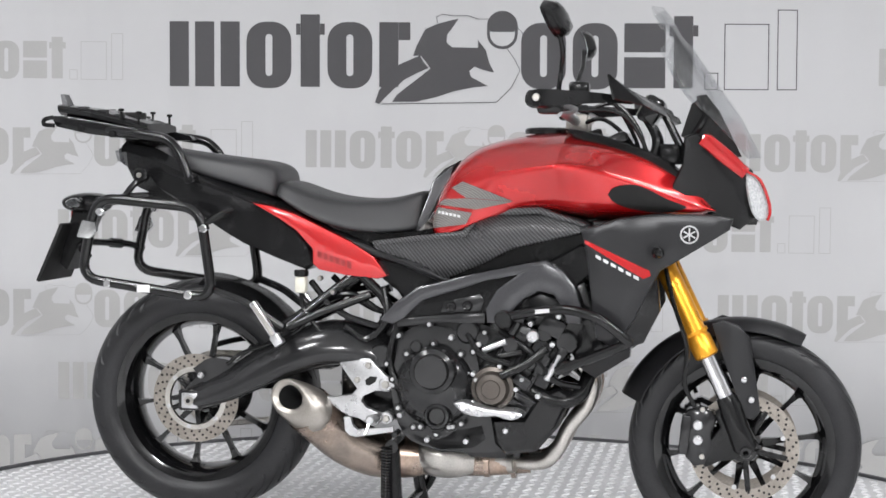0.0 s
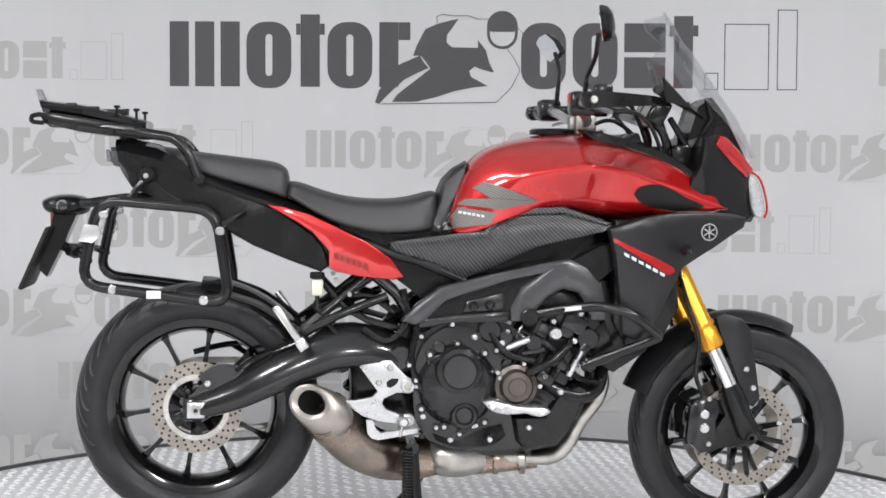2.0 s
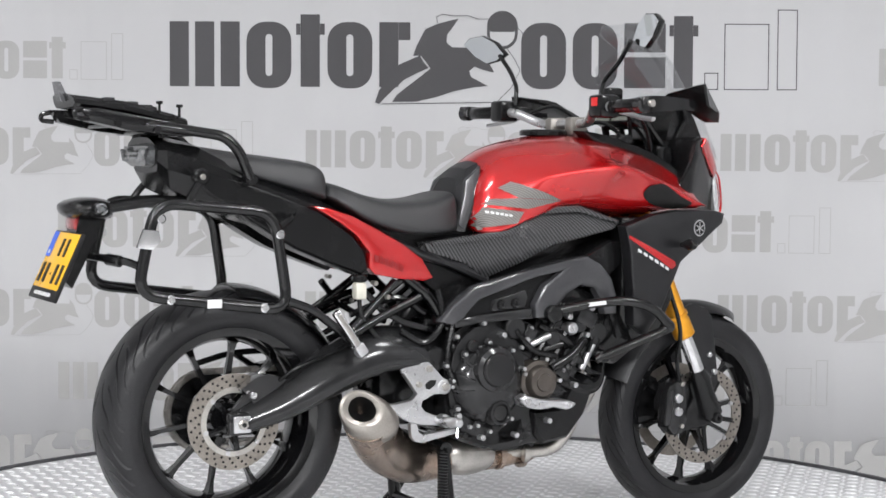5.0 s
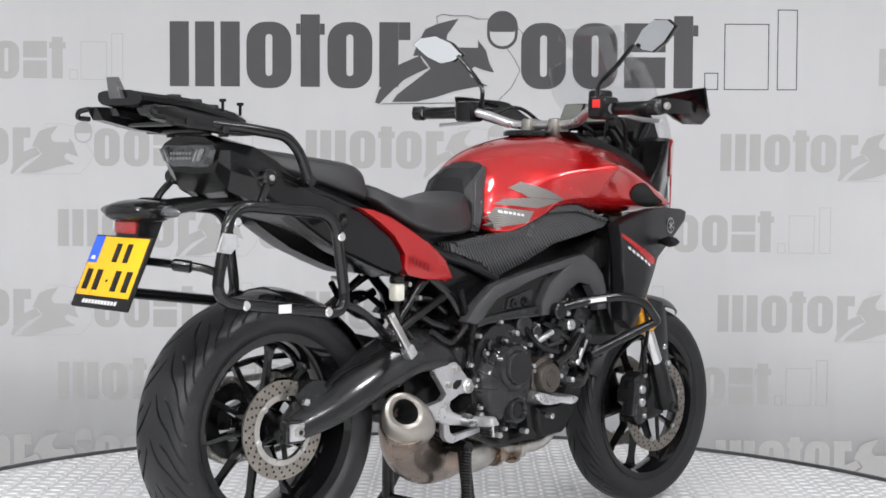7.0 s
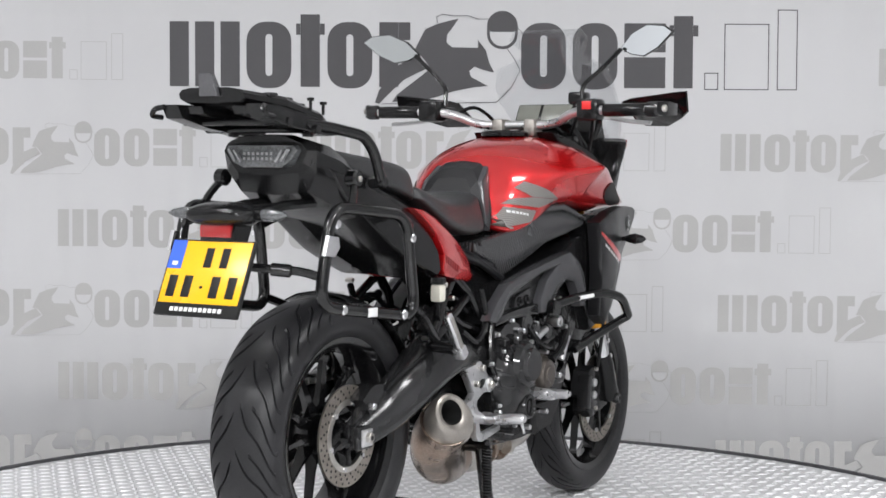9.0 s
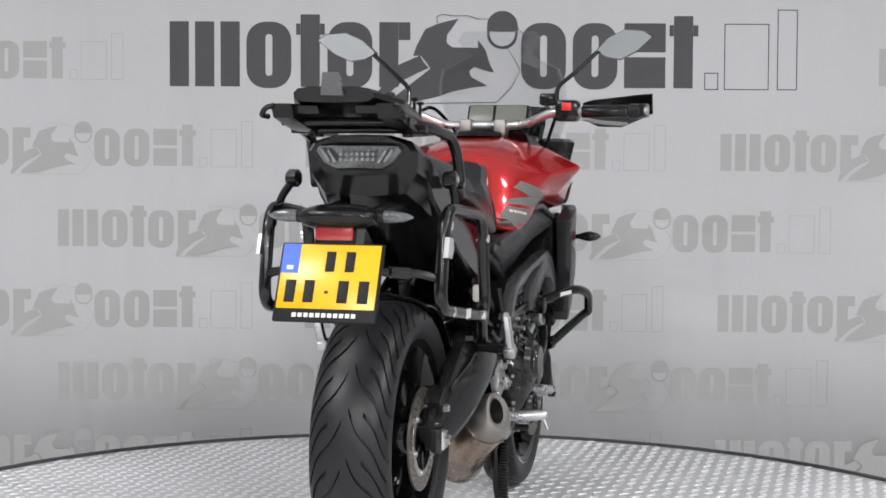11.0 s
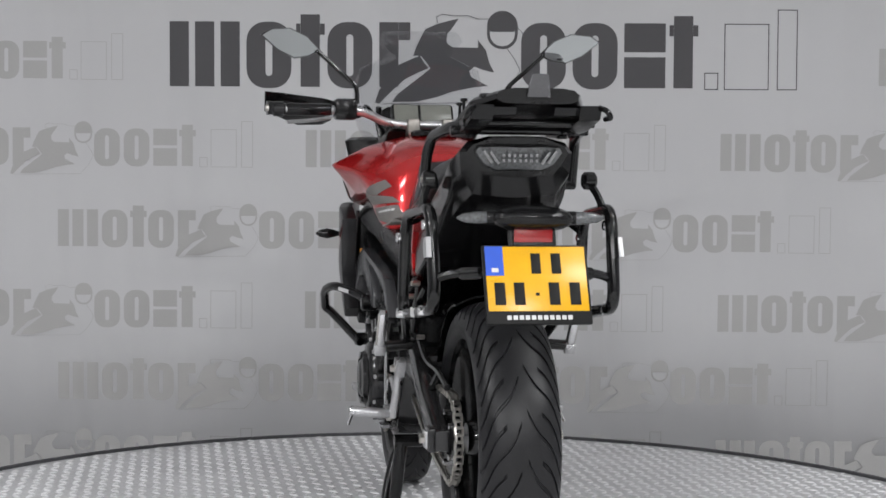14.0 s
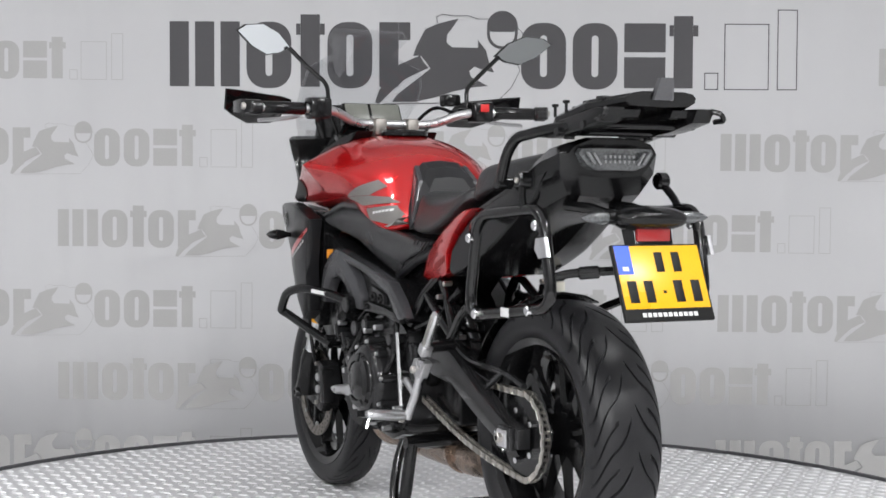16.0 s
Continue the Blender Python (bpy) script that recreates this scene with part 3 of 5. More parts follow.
for s in (1, -1):
    part("shoulder_trim", slab([(.25, 1.088), (.288, 1.084), (.345, 1.072), (.455, 1.036), (.515, 1.003), (.585, .942), (.572, .925), (.51, .96), (.454, .995), (.37, 1.03), (.327, 1.044), (.285, 1.056)], lambda x, z: s * .075, lambda x, z: s * (.124 + .13 * (x - .24)), .004, 1), BLACK, TANK, "black trim along the tank's shoulder")
part("filler_cap", join(lathe([(0, 0.012), (0.03, 0.012), (0.032, 0.015), (0.06, 0.015), (0.066, 0.01), (0.066, 0)], (0, 0, 0), 32)), BLACK, TANK, "black round filler cap").matrix_basis = pose(0.205, 0, 1.076, 90, 0, 0) @ Matrix.Rotation(radians(0), 4, "X")


def seat_body(rows):
    """rows: x, top z, bottom z, half width at the top and at the bottom."""
    return body([[(x, 0, zt), (x, wt * 0.6, zt - 0.001), (x, wt * 0.92, zt - 0.010), (x, wt, zt - 0.03), (x, wb, zb + 0.01), (x, wb * 0.95, zb), (x, 0, zb)] for x, zt, zb, wt, wb in rows])


part("front_seat", seat_body([(-.10, .93, .83, .085, .10), (-.13, .926, .822, .105, .125), (-.17, .913, .817, .12, .14), (-.22, .905, .814, .13, .15), (-.30, .905, .82, .14, .16), (-.38, .918, .845, .148, .165), (-.44, .94, .876, .145, .16), (-.475, .952, .90, .135, .15), (-.502, .945, .912, .12, .13)]), SEAT, bike, "black vinyl rider seat", sub=2)
part("passenger_seat", seat_body([(-.485, .97, .90, .115, .12), (-.502, .99, .905, .125, .135), (-.53, 1.001, .915, .13, .14), (-.60, 1.008, .935, .13, .14), (-.68, 1.018, .955, .122, .13), (-.75, 1.026, .975, .108, .115), (-.82, 1.038, 1.0, .09, .095), (-.85, 1.04, 1.01, .075, .08)]), SEAT, bike, "black vinyl passenger seat", sub=2)
cover = part("tank_cover", body([[(-.030, 0, 1.006), (-.032, 0.052, 1.0), (-.04, 0.082, .975), (-.062, 0.105, .905), (-.10, 0.122, .842), (-.107, 0.122, .824), (-.09, 0, .82)],
                                 [(-.062, 0, .988), (-.064, 0.047, .984), (-.085, 0.073, .955), (-.098, 0.093, .91), (-.122, 0.112, .845), (-.126, 0.112, .826), (-.11, 0, .82)],
                                 [(-.088, 0, .962), (-.09, 0.043, .958), (-.10, 0.060, .93), (-.11, 0.077, .89), (-.13, 0.095, .842), (-.135, 0.095, .826), (-.12, 0, .82)]]), RUBBER, bike, "matt black cover behind the tank", sharp=14)
# the black side's grey reflection is put into a lighter base colour
for s in (1, -1):
    part("cover_side", slab([(-.036, .992), (-.086, .953), (-.095, .917), (-.122, .842), (-.109, .828), (-.062, .889), (-.047, .939)], lambda x, z: s * (.07 + .26 * (.97 - z)), lambda x, z: s * (.084 + .27 * (.97 - z)), .003, 1), FRAME_GREY, cover, "black cover side with its grey sheen painted in")


def taper(a, b):
    """y along x, from a = (x, y) to b, held beyond."""
    return lambda x, z: a[1] + (b[1] - a[1]) * min(1, max(0, (x - a[0]) / (b[0] - a[0])))


RED_OUT = lambda x, z: 0.157 - 0.034 * min(1, max(0, (x + 0.5) / 0.28)) + 0.007 * math.sin(max(0, min(1, (z - .70) / .2)) * math.pi)
red = both("side_cover", slab(list([(-.548, .892), (-.50, .885), (-.435, .866), (-.36, .83), (-.293, .797), (-.232, .757), (-.197, .708), (-.222, .700), (-.306, .709), (-.372, .722), (-.388, .738), (-.388, .775), (-.43, .822), (-.475, .852)]), lambda x, z: RED_OUT(x, z) - .03, RED_OUT, 0.004, 1), RED, bike, "glossy red side cover under the seat")
for s, ob in zip((1, -1), red):
    for q in bars(-.375, -.285, .755, .772, 6, -0.35):
        part("lettering_bar", decal(q, ob, s, 0.0015, 0), DARK_RED, ob)
both("tail_side_panel", slab([(-.862, .985), (-.80, .975), (-.734, .955), (-.62, .915), (-.521, .882), (-.43, .82), (-.40, .785), (-.385, .737), (-.407, .72), (-.49, .75), (-.578, .786), (-.634, .818), (-.72, .872), (-.80, .918)], 0.06, taper((-.86, .130), (-.4, .142)), 0.006, 1), BLACK, bike, "matt black tail side panel")
part("tail_cowl", body([[(-.925, 0, 1.052), (-.925, .06, 1.05), (-.922, .10, 1.035), (-.918, .112, 1.02), (-.914, .098, .995), (-.91, .08, .972), (-.91, 0, .966)],
                        [(-.90, 0, 1.056), (-.90, .06, 1.055), (-.90, .108, 1.042), (-.90, .124, 1.02), (-.895, .12, .975), (-.882, .092, .93), (-.88, 0, .922)],
                        [(-.82, 0, 1.04), (-.82, .06, 1.038), (-.82, .105, 1.03), (-.82, .13, 1.0), (-.82, .13, .955), (-.81, .108, .90), (-.81, 0, .89)],
                        [(-.70, 0, .98), (-.70, .06, .98), (-.70, .11, .97), (-.70, .13, .95), (-.70, .13, .90), (-.68, .11, .86), (-.68, 0, .85)],
                        [(-.52, 0, .92), (-.52, .06, .92), (-.52, .11, .91), (-.52, .13, .89), (-.52, .13, .83), (-.52, .11, .80), (-.52, 0, .79)],
                        [(-.36, 0, .84), (-.36, .06, .84), (-.36, .10, .84), (-.36, .12, .82), (-.36, .12, .75), (-.36, .10, .72), (-.36, 0, .71)]]), BLACK, bike, "black faceted tail cowl", sharp=16)
tail_lamp = part("tail_light", body([[(-.945, 0, 1.03), (-.945, .05, 1.031), (-.935, .088, 1.03), (-.932, .094, 1.02), (-.935, .075, .995), (-.93, .05, .983), (-.93, 0, .984)], [(-.90, 0, 1.035), (-.90, .05, 1.036), (-.90, .092, 1.035), (-.90, .1, 1.02), (-.90, .08, .99), (-.90, .05, .978), (-.90, 0, .978)]]), LENS, bike, "smoked clear tail light lens")
for k in range(7):
    for z in (1.013, 1.002):
        y = -0.036 + 0.012 * k
        part("light_diode", box(-.9475, -.944, y - 0.003, y + 0.003, z - 0.0035, z + 0.0035, 0.001), LENS_DIM, tail_lamp)
for s in (1, -1):
    for k, (y, z, a) in enumerate(((.056, 1.008, 35), (.07, 1.01, 35))):
        part("light_strip", box(-.9475, -.938, -.003, .003, -.016, .016, .001, Matrix.Translation((0, s * y, z)) @ Matrix.Rotation(radians(-s * a), 4, "X")), LENS_DIM, tail_lamp)
CARB = [(-.236, .798), (-.12, .806), (.006, .826), (.035, .868), (.065, .88), (.15, .886), (.219, .885), (.30, .862), (.33, .845), (.305, .826), (.22, .807), (.134, .785), (.049, .742), (-.05, .702), (-.107, .74), (-.221, .775)]
both("side_panel", slab(CARB, 0.10, lambda x, z: 0.156 + 0.04 * min(1, max(0, (x + 0.05) / 0.35)) - 0.02 * abs(z - .83) / .1, 0.005, 1), CARBON, bike, "black carbon-look panel below the tank")
both("panel_trim", slab([(-.225, .80), (.003, .83), (.033, .872), (.065, .885), (.2, .892), (.325, .85), (.31, .842), (.2, .874), (.075, .868), (.045, .858), (.012, .812), (-.215, .789)], 0.14, lambda x, z: 0.162 + 0.04 * min(1, max(0, (x + 0.05) / 0.35)), 0.004, 1), CARBON, bike, "black carbon-look upper strip")


# ---- frame, engine and exhaust ----
FRAME_BACK = [(-.2, .59), (-.165, .635), (-.107, .68), (.018, .71), (.17, .745), (.218, .755), (.30, .80), (.345, .80), (.345, .74), (.288, .69), (.20, .675), (.16, .652), (.115, .6), (-.074, .598), (-.16, .58)]
both("frame_beam", slab(FRAME_BACK, 0.10, taper((0, .158), (.3, .185)), 0.006, 1), BLACK, bike, "black recessed back of the frame beam")
FRAME_OUT = lambda x, z: 0.182 + 0.03 * min(1, max(0, x / 0.3))
ARCH = [(-.208, .6), (-.167, .644), (-.107, .687), (.018, .717), (.17, .751), (.218, .76), (.26, .738), (.292, .70), (.308, .65), (.308, .605), (.272, .605), (.262, .64), (.239, .674), (.2, .683), (.162, .661), (.13, .625), (.115, .6), (.07, .6), (.067, .636), (.095, .685), (.142, .72), (.075, .707), (-.01, .68), (-.093, .652), (-.121, .627), (-.14, .606), (-.17, .59)]
both("frame_arch", slab(ARCH, lambda x, z: FRAME_OUT(x, z) - .03, FRAME_OUT, 0.009, 1), FRAME_GREY, bike, "satin grey cast upper arch of the frame")
both("frame_rail", slab([(-.165, .604), (-.055, .617), (.066, .626), (.066, .598), (-.074, .594), (-.16, .582)], lambda x, z: FRAME_OUT(x, z) - .04, lambda x, z: FRAME_OUT(x, z) - .006, 0.006, 1), CASE, bike, "dark lower rail of the frame")
both("frame_pad", slab([(-.05, .622), (-.04, .65), (.05, .672), (.062, .655), (.05, .626)], .14, .168, .004, 1), CASE, bike)
for s in (1, -1):
    for bx, bz in ((-.023, .637), (.019, .64)):
        part("frame_bolt", lathe([(.006, s * .172), (.011, s * .174), (.013, s * .171), (.013, s * .16)], (bx, 0, bz), 16), BLACK, bike)


def engine():
    e = part("engine", slab(smooth_outline([(-.17, .552), (-.10, .59), (.02, .60), (.10, .57), (.17, .50), (.19, .42), (.17, .30), (.09, .27), (-.06, .27), (-.15, .31), (-.175, .42)], 3), -0.145, 0.145, 0.01), CASE, bike, "black engine block with aluminium covers")
    cyl = pose(.17, 0, .53, 0, 28, 0)
    part("cylinder_block", box(-.09, .09, -.15, .15, -.13, .06, .012, cyl), CASE, e)
    part("cylinder_head", box(-.10, .10, -.165, .165, .062, .16, .018, cyl), BLACK, e)
    for k in range(5):
        part("casting_rib", box(-.095, .095, -.156, .156, -.11 + .034 * k, -.104 + .034 * k, .002, cyl), CASE, e)
    part("head_cover", box(-.085, .085, -.15, .15, .161, .21, .02, cyl), BLACK, e)
    for s, cx, cz, r, out in ((-1, -.062, .435, .105, .216), (1, -.01, .42, .10, .235)):
        prof = [(0, out), (r * .42, out), (r * .5, out - .006), (r * .68, out - .008), (r * .74, out - .018), (r * .9, out - .022), (r * .97, out - .03), (r, out - .045), (r * 1.02, .15)]
        if s < 0:
            prof = [(0, out), (r * .3, out - .001), (r * .55, out - .006), (r * .74, out - .015), (r * .88, out - .03), (r * .96, out - .045), (r * 1.02, .15)]
        c = part("clutch_cover" if s < 0 else "generator_cover", lathe([(a, s * b) for a, b in prof], (cx, 0, cz), 48), CASE, e, "round black engine cover")
        for a0, a1, r0, r1 in () if s < 0 else ((20, 100, .52, .7), (130, 215, .5, .72), (240, 330, .55, .7)):
            arc = [[Vector((cx + r * rr * math.cos(radians(a0 + (a1 - a0) * k / 8)), s * yy, cz + r * rr * math.sin(radians(a0 + (a1 - a0) * k / 8)))) for rr, yy in ((r0, out - .012), (r0, out - .002), (r1, out - .005), (r1, out - .014))] for k in range(9)]
            part("cover_rib", rings(arc), CASE, e)
        for k in range(9):
            a = 2 * math.pi * k / 9 + .2
            p = (cx + r * 1.03 * math.cos(a), cz + r * 1.03 * math.sin(a))
            part("lug", rod((p[0], s * .15, p[1]), (p[0], s * (out - .035), p[1]), .012, 8, .002), CASE, e)
            part("cover_bolt", rod((p[0], s * (out - .036), p[1]), (p[0], s * (out - .028), p[1]), .0055, 6, .001), SILVER, e)
    part("cover_boss", lathe([(0, -.236), (.040, -.236), (.043, -.233), (.045, -.224), (.056, -.219), (.062, -.203)], (-.062, 0, .478), 40), CASE, e, "flat round centre of the clutch cover")
    for k in range(5):
        a0 = radians(95 + 24 * k)
        vane = [Vector((-.062 + rr * math.cos(a0 - .22 * (rr / .1 - .55)), -yy, .435 + rr * math.sin(a0 - .22 * (rr / .1 - .55)))) for rr, yy in ((.06, .207), (.074, .2), (.088, .189), (.1, .174))]
        part("cover_vane", tube(curve_points(vane, 3), .005, 6), CASE, e)
    for bx, bz in ((.023, .471), (.036, .526), (.064, .574), (-.008, .418), (-.155, .561), (-.077, .592), (-.185, .489), (-.168, .435), (-.155, .378), (-.116, .33), (-.057, .314), (-.015, .335), (.007, .343), (.113, .472)):
        part("rim_lug", rod((bx, -.13, bz), (bx, -.172, bz), .011, 8, .002), CASE, e)
        part("rim_bolt", rod((bx, -.171, bz), (bx, -.182, bz), .0056, 6, .001), SILVER, e)
    part("cover_skirt", slab(smooth_outline([(-.178, .44), (-.15, .54), (-.07, .588), (.02, .55), (.05, .47), (.02, .36), (-.05, .3), (-.13, .32), (-.165, .37)], 3), -.168, -.12, .008), CASE, e, "black clutch cover rim")
    part("head_plug", rod((.186, -.15, .569), (.186, -.19, .569), .016, 12, .003), SILVER, e)
    for k in range(6):
        q = cyl @ Vector((-.08 + .032 * k, -.168, .105 - .02 * (k % 2)))
        part("head_stud", rod(q, q + Vector((0, -.012, 0)), .007, 6, .001), STEEL, e)
    for k in range(3):
        q0, q1 = cyl @ Vector((-.055 + .05 * k, -.16, -.09)), cyl @ Vector((-.055 + .05 * k, -.16, .055))
        part("cylinder_rib", rod(q0, q1, .011, 8, .003), CASE, e)
    part("water_pump", lathe([(0, -.212), (.022, -.212), (.024, -.208), (.037, -.206), (.042, -.198), (.044, -.185), (.054, -.182), (.056, -.15)], (.086, 0, .436), 36), BRONZE, e, "brown-grey round pump cover")
    for k in range(5):
        a = 2 * math.pi * k / 5
        p = (.086 + .060 * math.cos(a), .436 + .060 * math.sin(a))
        part("cover_bolt", rod((p[0], -.15, p[1]), (p[0], -.192, p[1]), .0065, 6, .001), SILVER, e)
    both("engine_guard", slab(smooth_outline([(-.005, .402), (.02, .408), (.08, .392), (.15, .388), (.168, .376), (.14, .364), (.10, .374), (.06, .37), (.02, .378)], 2), .17, .235, .005), SILVER, e, "cast aluminium engine slider")
    for bx, bz in ((.02, .393), (.145, .378)):
        part("cover_bolt", rod((bx, -.23, bz), (bx, -.24, bz), .008, 6, .001), CHROME, e)
    part("oil_pan", box(-.10, .15, -.075, .075, .235, .29, .02), CASE, e)
    both("lower_cover", slab([(.075, .36), (.088, .29), (.116, .262), (.195, .274), (.248, .335), (.285, .425), (.25, .445), (.19, .41), (.16, .362)], .07, .162, .012), BLACK, e, "black plastic belly cover")
    both("lower_case_plate", slab([(-.145, .34), (-.05, .32), (.06, .345), (.075, .3), (.04, .272), (-.05, .262), (-.12, .285)], .09, .145, .008), CASE, e)
    part("cover_lobe", lathe([(.02, -.210), (.022, -.220), (.030, -.219), (.036, -.205), (.038, -.15)], (-.049, 0, .366), 32), CASE, e)
    part("sight_glass", lathe([(0, -.214), (.019, -.214), (.021, -.218), (.024, -.222)], (-.049, 0, .366), 24), GLOSS, e, "round glossy oil window")
    part("starter_cover", rod((.02, -.12, .575), (.02, -.175, .575), .03, 20, .005), CASE, e)
    for a, b in (((.06, .53), (.12, .555)), ((.19, .47), (.225, .535)), ((.22, .46), (.255, .525)), ((.1, .515), (.16, .53))):
        part("coolant_union", rod((a[0], -.175, a[1]), (b[0], -.178, b[1]), .009, 10, .002), SILVER if a[0] > .2 or a[0] < .08 else CASE, e)
    part("drain_bolt", rod((-.05, -.18, .335), (-.05, -.205, .335), .018, 6, .003), BLACK, e)
    for bx, bz in ((.235, .55), (.29, .50), (.18, .60), (.25, .62), (-.02, .56), (.05, .545), (.12, .33), (.02, .30), (-.08, .30), (-.15, .36), (.16, .46), (.2, .42)):
        part("case_bolt", rod((bx, -.16, bz), (bx, -.185, bz), .008, 6, .002), SILVER, e)
        part("case_bolt", rod((bx, .16, bz), (bx, .185, bz), .008, 6, .002), SILVER, e)
    part("radiator", box(-.02, .02, -.17, .17, -.03, .14, .004, pose(.345, 0, .57, 0, -22, 0)), BLACK, e)
    for k in range(6, 14):
        part("cooling_fin", box(-.024, .024, -.165, .165, -.131 + .02 * k, -.128 + .02 * k, 0, pose(.345, 0, .57, 0, -22, 0)), CASE, e)
    return e


ENGINE = engine()


def exhaust():
    ex = part("exhaust", tube(curve_points([(.16, 0, .235), (.05, -.01, .225), (-.06, -.02, .222), (-.14, -.03, .225)]), .045, 16, flat=.8), HEAT, bike, "heat-tinted steel exhaust with a short silencer")
    for y in (-.075, 0, .075):
        part("header_pipe", tube(curve_points([(.28, y, .50), (.325, y, .45), (.315, y, .39), (.27, y, .33), (.24, y * .9, .27), (.20, y * .7, .232), (.12, y * .45, .228), (.04, y * .3, .226)]), .0195, 12), HEAT if y > 0 else STEEL, ex)
        part("clamp", tube(curve_points([(.13, y * .5 - .024, .229), (.115, y * .45 - .024, .229)]), .027, 12), STEEL, ex)
    path = curve_points([(-.09, -.03, .232), (-.16, -.04, .230), (-.24, -.06, .24), (-.31, -.085, .275), (-.355, -.115, .318), (-.395, -.16, .365)], 5)
    part("silencer", tube(path, .055, 24, radii=[.046 + .018 * math.sin(min(1, k / 14) * math.pi * .5) for k in range(len(path))]), HEAT, ex)
    part("collector", tube(curve_points([(.02, -.03, .228), (-.03, -.035, .232), (-.09, -.04, .236), (-.13, -.04, .234)], 5), .05, 20, radii=[.038 + .018 * math.sin(math.pi * k / 15) for k in range(16)]), STEEL, ex)
    for x in (.06, .13, -.135):
        part("weld_band", tube([(x, -.02, .228), (x - .012, -.02, .228)], .05 if x > 0 else .058, 20, flat=.82), HEAT, ex)
    # a slash-cut oval end cap round a dark outlet
    shield = []
    for centre, normal, wide, tall in (((-.382, -.150, .354), (-.5, -.72, .42), .068, .060), ((-.390, -.158, .361), (-.48, -.76, .4), .073, .063), ((-.408, -.176, .376), (-.4, -.85, .3), .076, .061), ((-.428, -.195, .392), (-.3, -.95, .2), .073, .054),
                                       ((-.434, -.201, .397), (-.25, -.96, .15), .066, .048), ((-.436, -.203, .399), (-.25, -.96, .15), .056, .042), ((-.434, -.199, .399), (-.25, -.96, .15), .040, .033), ((-.4335, -.198, .399), (-.25, -.96, .15), .039, .032)):
        n = Vector(normal).normalized()
        u = Vector((1, 0, -.45))
        u = (u - n * u.dot(n)).normalized()
        v = n.cross(u)
        shield.append([Vector(centre) + u * wide * .92 * math.cos(q) * (1 + .1 * math.cos(q)) + v * tall * .94 * math.sin(q) for q in [2 * math.pi * k / 32 for k in range(32)]])
    part("end_cap", rings(shield, cap=False), END_CAP, ex, "satin pale titanium end cap")
    part("outlet", rings([[p.lerp(Vector(c), k) for p in shield[-1]] for k, c in ((.02, (-.42, -.165, .392)), (.04, (-.405, -.13, .382)), (.98, (-.40, -.12, .378)))], cap=False), INK, ex)


exhaust()


for s in (1, -1):
    part("throttle_body", rod((.0, s * .06, .64), (.0, s * .13, .64), .028, 16, .003), CASE, bike)
    for p, r in (((-.11, .535), .016), ((.06, .56), .018), ((.13, .545), .022), ((.215, .575), .02), ((.27, .555), .028), ((.18, .50), .017)):
        part("sensor_boss", rod((p[0], s * .14, p[1]), (p[0], s * .182, p[1]), r, 10, .003), CASE, ENGINE)
    for p, w, h, a in (((.235, .595), .03, .045, 28), ((.14, .615), .025, .02, 10), ((.16, .455), .022, .03, 35), ((-.12, .50), .02, .03, -10), ((.21, .50), .012, .05, 28), ((.255, .52), .012, .05, 28)):
        part("engine_fitting", box(-w, w, -.02, .02, -h / 2, h / 2, .004, Matrix.Translation((p[0], s * .165, p[1])) @ Matrix.Rotation(radians(a), 4, "Y")), CASE, ENGINE)


